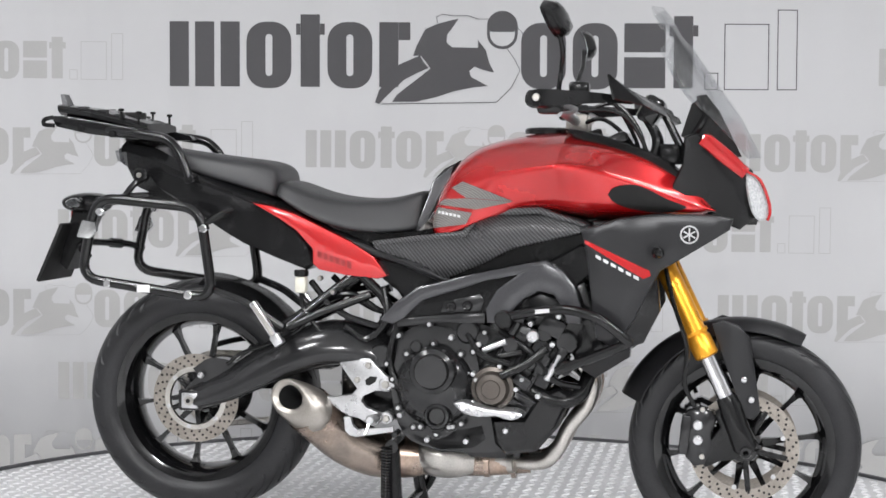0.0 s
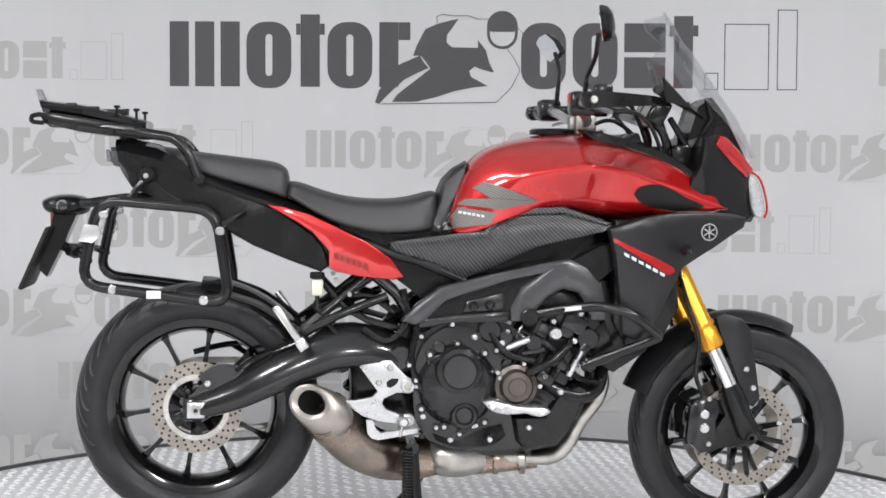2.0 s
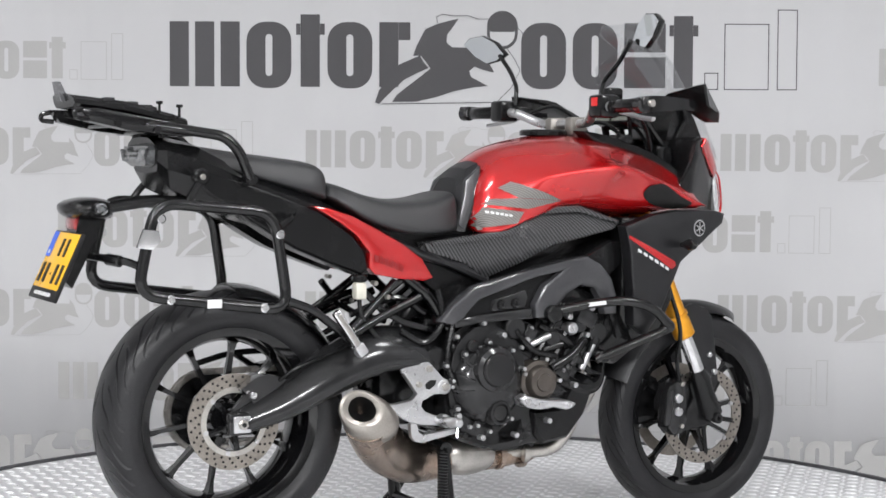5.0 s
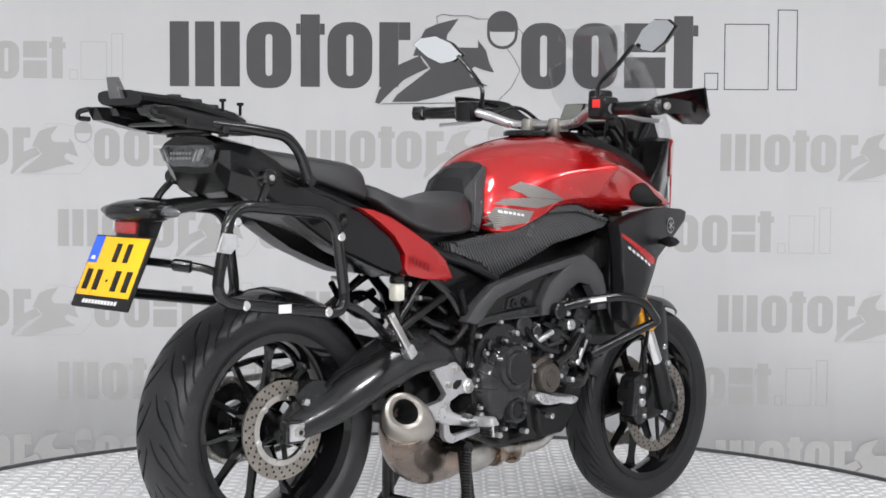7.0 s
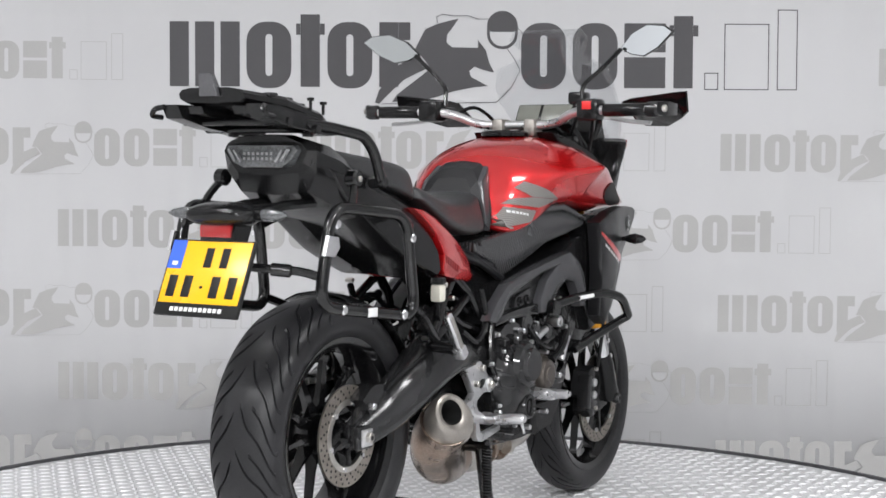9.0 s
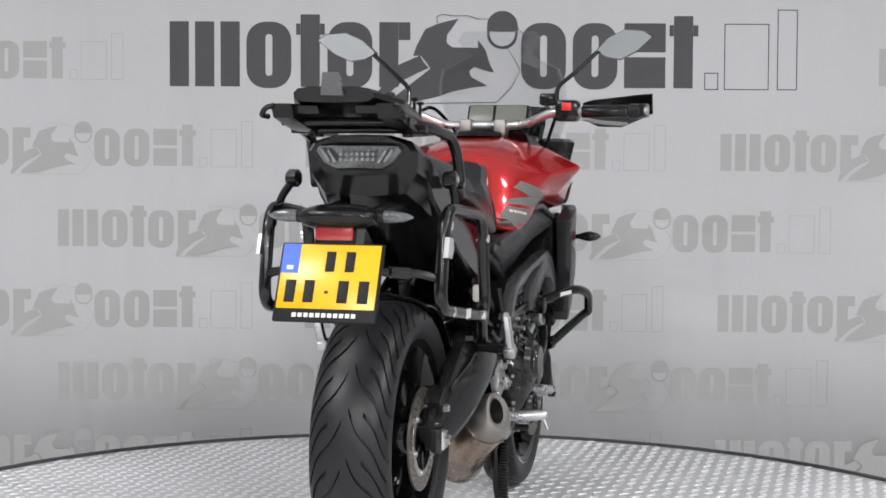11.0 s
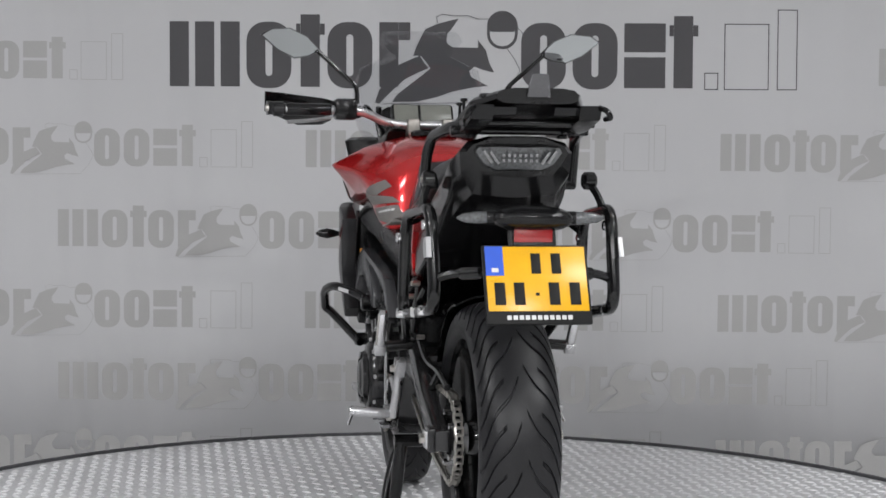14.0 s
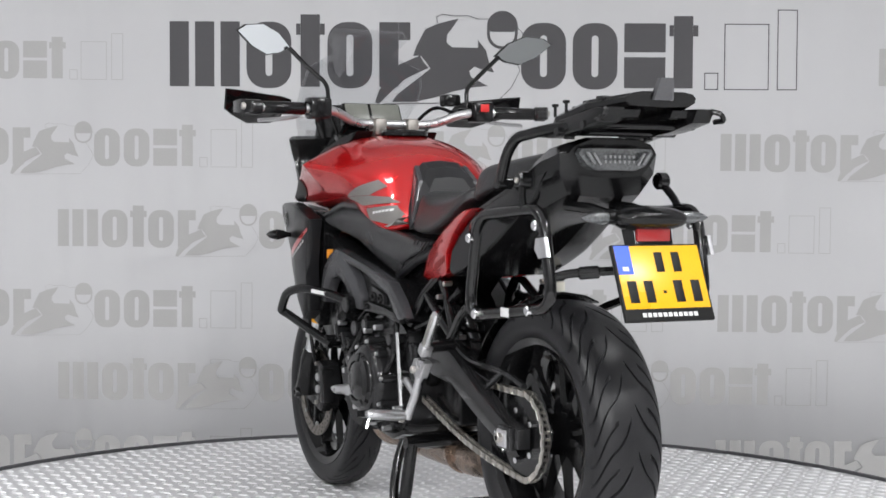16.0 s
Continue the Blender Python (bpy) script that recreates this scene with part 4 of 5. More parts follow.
# ---- swing arm, chain, rear brake ----
def rear_end():
    arm = part("swing_arm", tube(curve_points([(-.19, -.11, .50), (-.27, -.122, .53), (-.36, -.128, .533), (-.45, -.13, .503), (-.54, -.13, .458), (-.62, -.124, .415), (-.73, -.112, .374)], 5), .05, 16,
                               radii=[.056 + .012 * math.sin(min(1, k / 13) * math.pi / 2) if k < 14 else .068 - .031 * ((k - 14) / 16) ** 1.3 for k in range(31)], flat=.62), CASE, bike, "black cast swing arm bowed over the exhaust")
    part("left_arm", slab([(-.20, .53), (-.34, .56), (-.43, .527), (-.57, .462), (-.70, .405), (-.765, .396), (-.765, .35), (-.69, .345), (-.56, .395), (-.42, .455), (-.24, .47)], .115, .15, .008), CASE, arm)
    part("pivot", rod((-.205, -.16, .505), (-.205, .16, .505), .032, 20, .004), CASE, arm)
    part("cross_brace", box(-.42, -.33, -.12, .12, .46, .53, .02), CASE, arm)
    for s in (1, -1):
        ay = .128 if s < 0 else .15
        part("axle_block", box(-.752, -.69, s * ay - .012, s * ay + .012, .345, .40, .006), CASE, arm)
        part("axle_plate", box(-.741, -.697, s * (ay + .013) - .004, s * (ay + .013) + .004, .352, .392, .003), SILVER, arm, "silver chain adjuster plate")
        part("axle_nut", rod((-.719, s * (ay + .014), .373), (-.719, s * (ay + .028), .373), .0125, 6, .002), STEEL, arm)
        # a black cap on the nut paints the shade of its bore
        part("bore_shade", rod((-.719, s * (ay + .027), .373), (-.719, s * (ay + .0285), .373), .006, 12), INK, arm)
        part("adjuster_bolt", rod((-.70, s * ay, .373), (-.665, s * ay, .379), .005, 8), CHROME, arm)
    # rear caliper over the disc
    cal = part("rear_caliper", slab(smooth_outline([(-.715, .455), (-.665, .485), (-.60, .472), (-.582, .425), (-.62, .39), (-.665, .40)], 3), -.128, -.07, .008), CASE, bike, "black rear brake caliper")
    part("caliper_bracket", slab([(-.74, .40), (-.69, .45), (-.67, .42), (-.70, .36), (-.735, .35)], -.118, -.1, .003), CASE, cal)
    for p in ((-.69, .44), (-.61, .44)):
        part("caliper_bolt", rod((p[0], -.13, p[1]), (p[0], -.145, p[1]), .009, 6, .002), SILVER, cal)
    part("brake_hose", tube(curve_points([(-.62, -.13, .47), (-.58, -.14, .50), (-.50, -.15, .53), (-.42, -.15, .57), (-.38, -.14, .64)]), .005, 8), BLACK, cal)
    # chain and sprockets
    sp = part("sprocket", lathe([(.05, .098), (.098, .1), (.098, .107), (.05, .109)], REAR, 60, True), BLACK, rear_wheel, "dark rear sprocket")
    for k in range(5):
        a = 2 * math.pi * k / 5
        p = (REAR[0] + .06 * math.cos(a), REAR[2] + .06 * math.sin(a))
        part("sprocket_nut", rod((p[0], .108, p[1]), (p[0], .12, p[1]), .008, 6, .001), CHROME, rear_wheel)
    path = []
    c1, r1, c2, r2 = (REAR[0], REAR[2]), .1, (-.165, .43), .04
    for k in range(41):
        a = radians(98 + 164 * k / 40)
        path.append((c1[0] + r1 * math.cos(a), c1[1] + r1 * math.sin(a)))
    for k in range(1, 26):
        t = k / 26
        a, b = path[40], (c2[0], c2[1] - r2)
        path.append((a[0] + (b[0] - a[0]) * t, a[1] + (b[1] - a[1]) * t - .02 * math.sin(t * math.pi)))
    for k in range(9):
        a = radians(-90 + 180 * k / 8)
        path.append((c2[0] + r2 * math.cos(a), c2[1] + r2 * math.sin(a)))
    b0 = (c2[0], c2[1] + r2)
    for k in range(1, 26):
        t = k / 26
        path.append((b0[0] + (path[0][0] - b0[0]) * t, b0[1] + (path[0][1] - b0[1]) * t))
    links = bmesh.new()
    pts = [Vector((x, 0, z)) for x, z in path]
    total = sum((b - a).length for a, b in zip(pts, pts[1:] + pts[:1]))
    n = round(total / .0159)
    cum, i, at = 0.0, 0, []
    loop = pts + pts[:1]
    for k in range(n):
        want = total * k / n
        while cum + (loop[i + 1] - loop[i]).length < want:
            cum += (loop[i + 1] - loop[i]).length
            i += 1
        d = (loop[i + 1] - loop[i])
        at.append((loop[i] + d.normalized() * (want - cum), math.atan2(d.z, d.x)))
    pieces = []
    for k, (p, a) in enumerate(at):
        wide = .0085 if k % 2 else .0065
        m = Matrix.Translation((p.x, .104, p.z)) @ Matrix.Rotation(-a, 4, "Y")
        for s in (1, -1):
            pieces.append(box(-.0105, .0105, s * wide - .001, s * wide + .001, -.007, .007, .003, m, 1))
        pieces.append(rod(m @ Vector((.008, -.009, 0)), m @ Vector((.008, .0095, 0)), .0042, 6))
    part("chain", join(*pieces), STEEL, rear_wheel, "oily steel drive chain")
    part("arm_brace", tube(curve_points([(-.36, .125, .565), (-.47, .122, .52), (-.64, .12, .512), (-.74, .118, .49)]), .008, 8), CASE, arm)
    part("arm_brace", tube([(-.64, .12, .512), (-.59, .125, .48), (-.54, .13, .45)], .008, 8), CASE, arm)
    part("chain_guard", slab([(-.25, .50), (-.40, .515), (-.58, .485), (-.58, .475), (-.40, .50), (-.25, .485)], .09, .125, .003), BLACK, bike)
    # mud guard over the front of the tyre
    rows = []
    for k in range(13):
        a = radians(28 + 60 * k / 12)
        rows.append([Vector((REAR[0] + (r - .022 * (abs(y) / .1) ** 2) * math.cos(a), y, REAR[2] + (r - .022 * (abs(y) / .1) ** 2) * math.sin(a))) for r, y in ((.324, -.095), (.328, -.06), (.33, 0), (.328, .06), (.324, .095), (.320, .095), (.324, .06), (.326, 0), (.324, -.06), (.320, -.095))])
    part("rear_mudguard", rings(rows), BLACK, bike, "black rear mudguard")
    # suspension strut
    part("shock_absorber", rod((-.20, .0, .62), (-.33, .0, .40), .02, 16), CASE, bike)
    spring = []
    for k in range(121):
        a = 2 * math.pi * k / 15
        q = Vector((-.20, 0, .62)).lerp(Vector((-.32, 0, .42)), k / 120)
        spring.append(q + Vector((math.cos(a) * .035 * .85, math.sin(a) * .035, math.cos(a) * .035 * .5)))
    part("coil_spring", tube(spring, .006, 6), BLACK, bike)


rear_end()


# ---- subframe, pegs, stand ----
def chassis():
    part("air_box", slab([(-.36, .84), (-.12, .83), (.05, .86), (.35, .86), (.40, .76), (.30, .66), (.10, .60), (-.10, .58), (-.16, .66), (-.24, .72), (-.36, .74)], -.095, .095, .01), BLACK, bike)
    part("linkage_cover", box(-.33, -.15, -.085, .085, .33, .51, .02), BLACK, bike)
    part("inner_guard", slab([(-.20, .60), (-.08, .62), (-.08, .50), (-.16, .40), (-.21, .44)], -.1, .1, .01), BLACK, bike)
    for s in (1, -1):
        part("subframe_rail", tube([(-.10, s * .12, .735), (-.235, s * .112, .77), (-.42, s * .108, .84), (-.70, s * .105, .95)], .014, 10), RUBBER, bike)
        part("subframe_stay", tube([(-.16, s * .14, .58), (-.21, s * .125, .66), (-.33, s * .1, .76)], .014, 10), TUBE, bike)
        part("frame_link", tube([(-.04, s * .12, .70), (-.16, s * .12, .75), (-.23, s * .115, .79)], .012, 8), RUBBER, bike)
        peg = part("passenger_peg_bracket", tube(round_path([(-.30, s * .112, .70), (-.465, s * .16, .565), (-.36, s * .15, .615), (-.24, s * .13, .66)], .02), .0115, 10), TUBE, bike, "black tubular passenger peg bracket")
        part("bracket_stay", tube([(-.40, s * .115, .69), (-.345, s * .135, .63), (-.29, s * .14, .60), (-.20, s * .14, .575)], .009, 8), TUBE, peg)
        part("bracket_stay", tube([(-.46, s * .155, .58), (-.36, s * .13, .655), (-.27, s * .11, .71)], .009, 8), TUBE, peg)
        part("peg_mount", rod((-.452, s * .155, .558), (-.456, s * .238, .552), .013, 10, .003), TUBE, peg)
        m = Matrix.Translation((-.49, s * .235, .598)) @ Matrix.Rotation(radians(55), 4, "Y")
        part("passenger_peg", box(-.055, .055, -.010, .010, -.010, .010, .005, m), CHROME, peg, "folded ribbed aluminium passenger peg")
        part("peg_pad", box(-.045, .045, s * .0095 - .0025, s * .0095 + .0025, -.006, .006, .001, m), STEEL, peg)
        part("peg_clevis", box(.045, .075, -.014, .014, -.013, .013, .004, m), SILVER, peg)
        for p in ((-.37, .70), (-.335, .665), (-.305, .635), (-.45, .575)):
            part("bracket_bolt", rod((p[0], s * .125, p[1]), (p[0], s * .148, p[1]), .0065, 6, .001), STEEL, peg)
        if s < 0:
            plate = join(slab([(-.31, .485), (-.296, .5), (-.231, .5), (-.191, .459), (-.174, .45), (-.17, .431), (-.187, .419), (-.217, .418), (-.249, .403), (-.252, .39), (-.242, .376), (-.205, .361), (-.181, .362), (-.172, .349), (-.18, .337), (-.198, .337), (-.249, .343), (-.285, .352), (-.307, .363), (-.336, .384), (-.351, .401), (-.322, .399), (-.278, .407), (-.264, .422)], .15, .170, .003), rod((-.188, .15, .436), (-.188, .176, .436), .019, 16, .003), rod((-.186, .15, .349), (-.186, .176, .349), .0165, 16, .003))
            plate = mirrored(plate)
        else:
            plate = join(slab([(-.315, .495), (-.30, .503), (-.25, .503), (-.232, .48), (-.255, .452), (-.285, .455)], .15, .172, .004), tube(curve_points([(-.268, .162, .462), (-.245, .165, .41), (-.205, .168, .345)]), .011, 10), tube([(-.245, .165, .41), (-.19, .166, .44)], .010, 10))
        fp = part("foot_plate", plate, SILVER, bike, "cast aluminium rider foot peg plate")
        if s < 0:
            # a raised black patch paints the shade of the plate's open slot
            part("slot_shade", slab([(-.242, .446), (-.229, .455), (-.211, .454), (-.215, .442), (-.231, .431), (-.241, .434)], -.16, -.1715, 0), INK, fp)
        for p, r in (((-.233, .484), .009), ((-.262, .446), .008), ((-.188, .436), .011), ((-.186, .349), .010)) if s < 0 else (((-.255, .475), .010), ((-.18, .44), .011), ((-.182, .338), .010)):
            part("plate_bolt", rod((p[0], s * .168, p[1]), (p[0], s * .182, p[1]), r, 6, .002), STEEL, fp)
        part("foot_peg", tube([(-.205, s * .17, .352), (-.205, s * .2, .352), (-.205, s * .275, .36), (-.205, s * .282, .36)], .013, 10, radii=[.011, .014, .013, .009]), SILVER, fp, "ribbed aluminium foot peg")
        part("peg_feeler", rod((-.205, s * .27, .358), (-.215, s * .285, .325), .004, 6), CHROME, fp)
    # brake lever on the right, gear linkage on the left
    part("brake_pedal", slab([(-.293, .352), (-.276, .352), (-.271, .332), (-.258, .320), (-.166, .331), (-.164, .319), (-.261, .302), (-.279, .306), (-.290, .318)], -.19, -.172, .003), SILVER, bike, "aluminium brake pedal")
    part("pedal_tip", rod((-.155, -.172, .317), (-.155, -.225, .317), .008, 10, .002), BLACK, bike)
    gear = part("gear_linkage", rod((-.165, .18, .56), (-.205, .185, .375), .006, 8), CHROME, bike, "chromed gear linkage rod")
    part("gear_lever", tube([(-.205, .185, .36), (-.12, .20, .345), (-.06, .205, .338)], .007, 8), SILVER, gear)
    part("lever_tip", rod((-.06, .2, .338), (-.06, .25, .338), .009, 10, .002), BLACK, gear)
    res = part("fluid_reservoir", box(-.432, -.402, -.165, -.135, .662, .705, .007), RESERVOIR, bike, "cloudy white brake fluid reservoir")
    part("cap", rod((-.417, -.15, .705), (-.417, -.15, .722), .019, 16, .003), BLACK, res)
    part("hose", tube(curve_points([(-.417, -.15, .662), (-.41, -.15, .62), (-.37, -.15, .57), (-.30, -.15, .50)]), .006, 8), BLACK, res)
    # centre stand with springs, side stand folded out
    stand = part("centre_stand", rod((-.175, -.16, .275), (-.175, .16, .275), .017, 12), TUBE, bike, "black centre stand holding the rear wheel up")
    for s in (1, -1):
        part("stand_leg", tube([(-.175, s * .14, .28), (-.165, s * .152, .15), (-.145, s * .17, .015)], .017, 10), TUBE, stand)
        part("stand_foot", box(-.21, -.09, s * .175 - .025, s * .175 + .025, .0, .016, .005), TUBE, stand)
        if s > 0:
            continue
        sp = [Vector((-.188 + .011 * math.cos(k * .9), s * .166 + .011 * math.sin(k * .9), .275 - .0011 * k)) for k in range(190)]
        part("stand_spring", tube(sp, .0036, 6), TUBE, stand)
    part("stand_bar", rod((-.16, -.15, .1), (-.16, .15, .1), .012, 10), TUBE, stand)
    side = part("side_stand", tube(curve_points([(-.10, .13, .27), (-.11, .155, .20), (-.14, .175, .12), (-.20, .185, .05), (-.23, .19, .02)]), .013, 10), TUBE, bike, "black side stand")
    part("stand_shoe", box(-.265, -.205, .165, .215, .004, .02, .005), TUBE, side)
    # cables and hoses round the engine
    for pts in ([(-.16, -.16, .60), (-.18, -.17, .50), (-.15, -.18, .42)], [(-.30, -.15, .58), (-.24, -.16, .55), (-.19, -.16, .60), (-.20, -.15, .68)], [(.10, -.16, .58), (.18, -.18, .53), (.24, -.17, .46), (.30, -.14, .44)],
                [(.02, -.17, .57), (.06, -.19, .52), (.13, -.19, .50)], [(-.12, .16, .60), (-.14, .18, .50), (-.10, .19, .44)], [(.05, .17, .58), (.12, .18, .50), (.22, .17, .44)], [(-.42, -.1, .62), (-.30, -.12, .66), (-.22, -.12, .62)], [(-.42, .1, .62), (-.30, .12, .66), (-.22, .12, .62)]):
        part("hose", tube(curve_points(pts), .0085, 8), BLACK, bike)
    part("coolant_pipe", tube(curve_points([(.11, -.20, .47), (.17, -.2, .50), (.22, -.19, .54)]), .011, 10), BLACK, bike)
    part("coolant_hose", tube(curve_points([(.16, -.14, .44), (.24, -.15, .405), (.30, -.13, .42), (.324, -.095, .48)]), .019, 12), BLACK, bike)


chassis()


# ---- crash bars ----
for s in (1, -1):
    bar = part("crash_bar", tube(round_path([(.10, s * .185, .612), (.20, s * .228, .636), (.285, s * .275, .648), (.36, s * .294, .63), (.432, s * .284, .572), (.418, s * .27, .563), (.25, s * .2, .487)], .03), .0125, 12), TUBE, bike, "black tubular crash bar")
    part("mount_boss", rod((.115, s * .16, .612), (.115, s * .215, .612), .023, 16, .004), TUBE, bar)
    part("mount_boss", rod((.27, s * .15, .495), (.27, s * .215, .495), .018, 16, .004), TUBE, bar)
    part("badge", box(-.037, .037, -.0012, .0012, -.005, .005, 0, Matrix.Translation((.205, s * .2445, .637)) @ Matrix.Rotation(radians(s * 35), 4, "Z") @ Matrix.Rotation(radians(-8), 4, "Y")), WHITE, bar)


# ---- front end ----
def front_end():
    fork = part("front_fork", box(-.03, .05, -.135, .135, -.02, .02, .012, pose(.475, 0, .80, 0, -25, 0)), CASE, bike, "upside-down front fork with gold tubes")
    part("top_yoke", box(-.03, .05, -.135, .135, -.015, .015, .01, pose(.362, 0, 1.05, 0, -25, 0)), CASE, fork)
    for s in (1, -1):
        y = s * .102
        part("gold_tube", tube([(.357, y, 1.06), (.59, y, .572), (.592, y, .568), (.613, y, .526), (.615, y, .522)], .03, 20, radii=[.027, .027, .0305, .0305, .025]), GOLD, fork, "gold anodised fork tube")
        part("gold_collar", tube([(.583, y, .587), (.587, y, .579)], .0315, 20), GOLD, fork)
        part("chrome_tube", rod((.612, y, .527), (.678, y, .388), .0205, 20), CHROME, fork, "chromed fork slider")
        low = part("fork_bottom", tube([(.660, y, .425), (.672, y, .40), (.69, y, .35), (.712, y, .30), (.716, y, .285)], .03, 16, radii=[.024, .029, .029, .032, .022]), BLACK, fork)
        part("axle_end", lathe([(.006, s * .128), (.007, s * .138), (.013, s * .139), (.015, s * .136), (.015, s * .118)], (.712, 0, .29), 18), CASE, fork)
        part("caliper_leg", slab([(.708, .315), (.675, .37), (.655, .4), (.635, .385), (.65, .345), (.60, .275), (.615, .255), (.66, .262), (.705, .27)], s * .078, s * .1, .004), BLACK, fork)
        cal = part("front_caliper", slab([(.55, .345), (.567, .385), (.6, .4), (.632, .385), (.64, .36), (.628, .33), (.63, .285), (.612, .25), (.585, .245), (.563, .268), (.57, .30), (.55, .315)], s * .05, s * .104, .007), CASE, fork, "black four-piston front brake caliper")
        part("caliper_bridge", box(-.012, .012, -.02, .02, -.05, .05, .005, Matrix.Translation((.562, s * .09, .325)) @ Matrix.Rotation(radians(6), 4, "Y")), CASE, fork)
        for z in (.39, .272):
            part("bridge_bolt", rod((.605, s * .1, z), (.605, s * .112, z), .007, 6, .001), STEEL, fork)
        for z in (.35, .313):
            part("caliper_bolt", rod((.594, s * .102, z), (.594, s * .112, z), .0125, 16, .002), SILVER, fork)
        part("brake_hose", tube(curve_points([(.50, s * .12, .78), (.53, s * .14, .66), (.565, s * .145, .55), (.56, s * .14, .46), (.585, s * .12, .40)]), .006, 8), BLACK, fork)
        part("fork_guard", slab([(.625, .601), (.65, .612), (.69, .6), (.716, .574), (.73, .5), (.742, .42), (.746, .385), (.73, .366), (.708, .372), (.69, .42), (.668, .48), (.642, .545)], s * .074, lambda x, z: s * (.088 + .012 * max(0, 1 - abs(x - .69) / .05)), .004, 1), GREY, fork, "dark grey fork cover")
        for gx, z in ((.705, .467), (.724, .417)):
            part("guard_bolt", rod((gx, s * .09, z), (gx, s * .104, z), .008, 8, .002), SILVER, fork)
    # mudguard
    rows = []
    for k in range(25):
        a = radians(62 + 96 * k / 24)
        t = k / 24
        wd = .066 * (1 - .55 * max(0, (.12 - t) / .12) ** 2)
        ring = []
        for u in (-1, -.75, -.4, 0, .4, .75, 1):
            ring.append((.322 + .014 * t - (.03 + .035 * max(0, t - .3)) * abs(u) ** 2.4, u * wd))
        ring += [(r - .003, y * .97) for r, y in ring[::-1]]
        rows.append([Vector((FRONT[0] + r * math.cos(a), y, FRONT[2] + r * math.sin(a))) for r, y in ring])
    part("front_mudguard", rings(rows), GREY, bike, "dark grey front mudguard")


front_end()


# ---- fairing, lamps, screen ----
FAIR = [(.307, .838), (.40, .868), (.48, .878), (.569, .880), (.64, .876), (.672, .868), (.664, .841), (.58, .79), (.5, .74), (.465, .675), (.438, .619), (.389, .548), (.346, .576), (.335, .675), (.322, .78)]
FAIR_Y = lambda x, z: .247 - .20 * max(0, x - .42) - .10 * max(0, .70 - z)


def fairing():
    sides = both("side_fairing", slab(FAIR, lambda x, z: FAIR_Y(x, z) - .04, FAIR_Y, .005, 2), GREY, bike, "matt dark grey side fairing")
    for s, f in zip((1, -1), sides):
        part("red_stripe", decal([(.318, .806), (.46, .722), (.478, .73), (.474, .742), (.318, .815)], f, s, .0015), RED, f)
        for q in bars(.345, .455, .772, .780, 6, -.52, 0.32):
            part("lettering_bar", decal(q, f, s, .002, 0), WHITE, f)
        disc = lambda r: [(.568 + r * math.cos(k * math.pi / 14), .83 + r * math.sin(k * math.pi / 14)) for k in range(28)]
        part("emblem", decal(disc(.0225), f, s, .002, 2), SILVER, f, "round silver emblem")
        part("emblem_field", decal(disc(.0185), f, s, .003, 2), INK, f)
        for k in range(3):
            a = radians(90 + 60 * k)
            c, d = Vector((math.cos(a), math.sin(a))), Vector((-math.sin(a), math.cos(a)))
            part("emblem_bar", decal([(.568 + c.x * u + d.x * w, .83 + c.y * u + d.y * w) for u, w in ((-.016, -.0018), (.016, -.0018), (.016, .0018), (-.016, .0018))], f, s, .0035 + .0004 * k, 0), SILVER, f)
        part("upper_cowl", slab([(.50, .90), (.545, 1.0), (.550, 1.068), (.582, 1.078), (.64, 1.03), (.695, .985), (.715, .92), (.724, .867), (.688, .838), (.62, .866), (.56, .88)], lambda x, z: s * (.06 - .2 * max(0, x - .56)), lambda x, z: s * (.172 + .225 * (z - .87) - .6 * max(0, x - .56)), .006, 2), BLACK, bike, "matt black upper cowl")
        part("red_cowl_strip", slab([(.598, 1.074), (.616, 1.072), (.662, 1.036), (.71, .99), (.692, .966), (.64, 1.004), (.585, 1.05)], lambda x, z: s * (.13 - .6 * max(0, x - .59)), lambda x, z: s * (.178 + .225 * (z - .87) - .6 * max(0, x - .56)), .004, 1), RED, bike, "red strip above the headlight")
        hl = part("headlight", slab(smooth_outline([(.70, .985), (.731, .962), (.752, .915), (.757, .885), (.752, .866), (.732, .862), (.712, .89), (.70, .945)], 3), s * .012, lambda x, z: s * (.112 - .75 * max(0, x - .70)), .006, 1), LENS_CLEAR, bike, "clear headlight lens")
        part("lens_rim", tube(curve_points([(.700, s * .115, .985), (.735, s * .088, .964), (.757, s * .07, .915), (.762, s * .065, .882), (.755, s * .066, .862)], 4), .0032, 8), RED, hl)
        ind = part("front_indicator", tube([(.50, s * .21, .786), (.50, s * .24, .787), (.497, s * .256, .788), (.495, s * .274, .788), (.493, s * .296, .788), (.492, s * .308, .788)], .01, 12, radii=[.007, .007, .012, .016, .011, .002]), BLACK, bike, "black front indicator on a short stalk")
        ax, ay = (.283, .186) if s > 0 else (.318, .166)
        part("amber_reflector", box(ax, ax + .011, s * ay - .013, s * ay + .013, .728, .754, .003), AMBER, bike, "orange side reflector")
    part("nose", body([[(.56, 0, 1.06), (.56, .08, 1.05), (.56, .14, 1.02), (.56, .16, .95), (.56, .15, .89), (.58, .08, .86), (.58, 0, .86)], [(.66, 0, 1.03), (.66, .06, 1.02), (.66, .10, .99), (.66, .12, .93), (.66, .11, .88), (.66, .06, .85), (.66, 0, .85)], [(.715, 0, .99), (.718, .03, .985), (.722, .05, .96), (.735, .055, .92), (.735, .05, .87), (.73, .03, .85), (.73, 0, .85)]]), BLACK, bike, "black nose cowl between the lamps")
    # windscreen
    rows = []
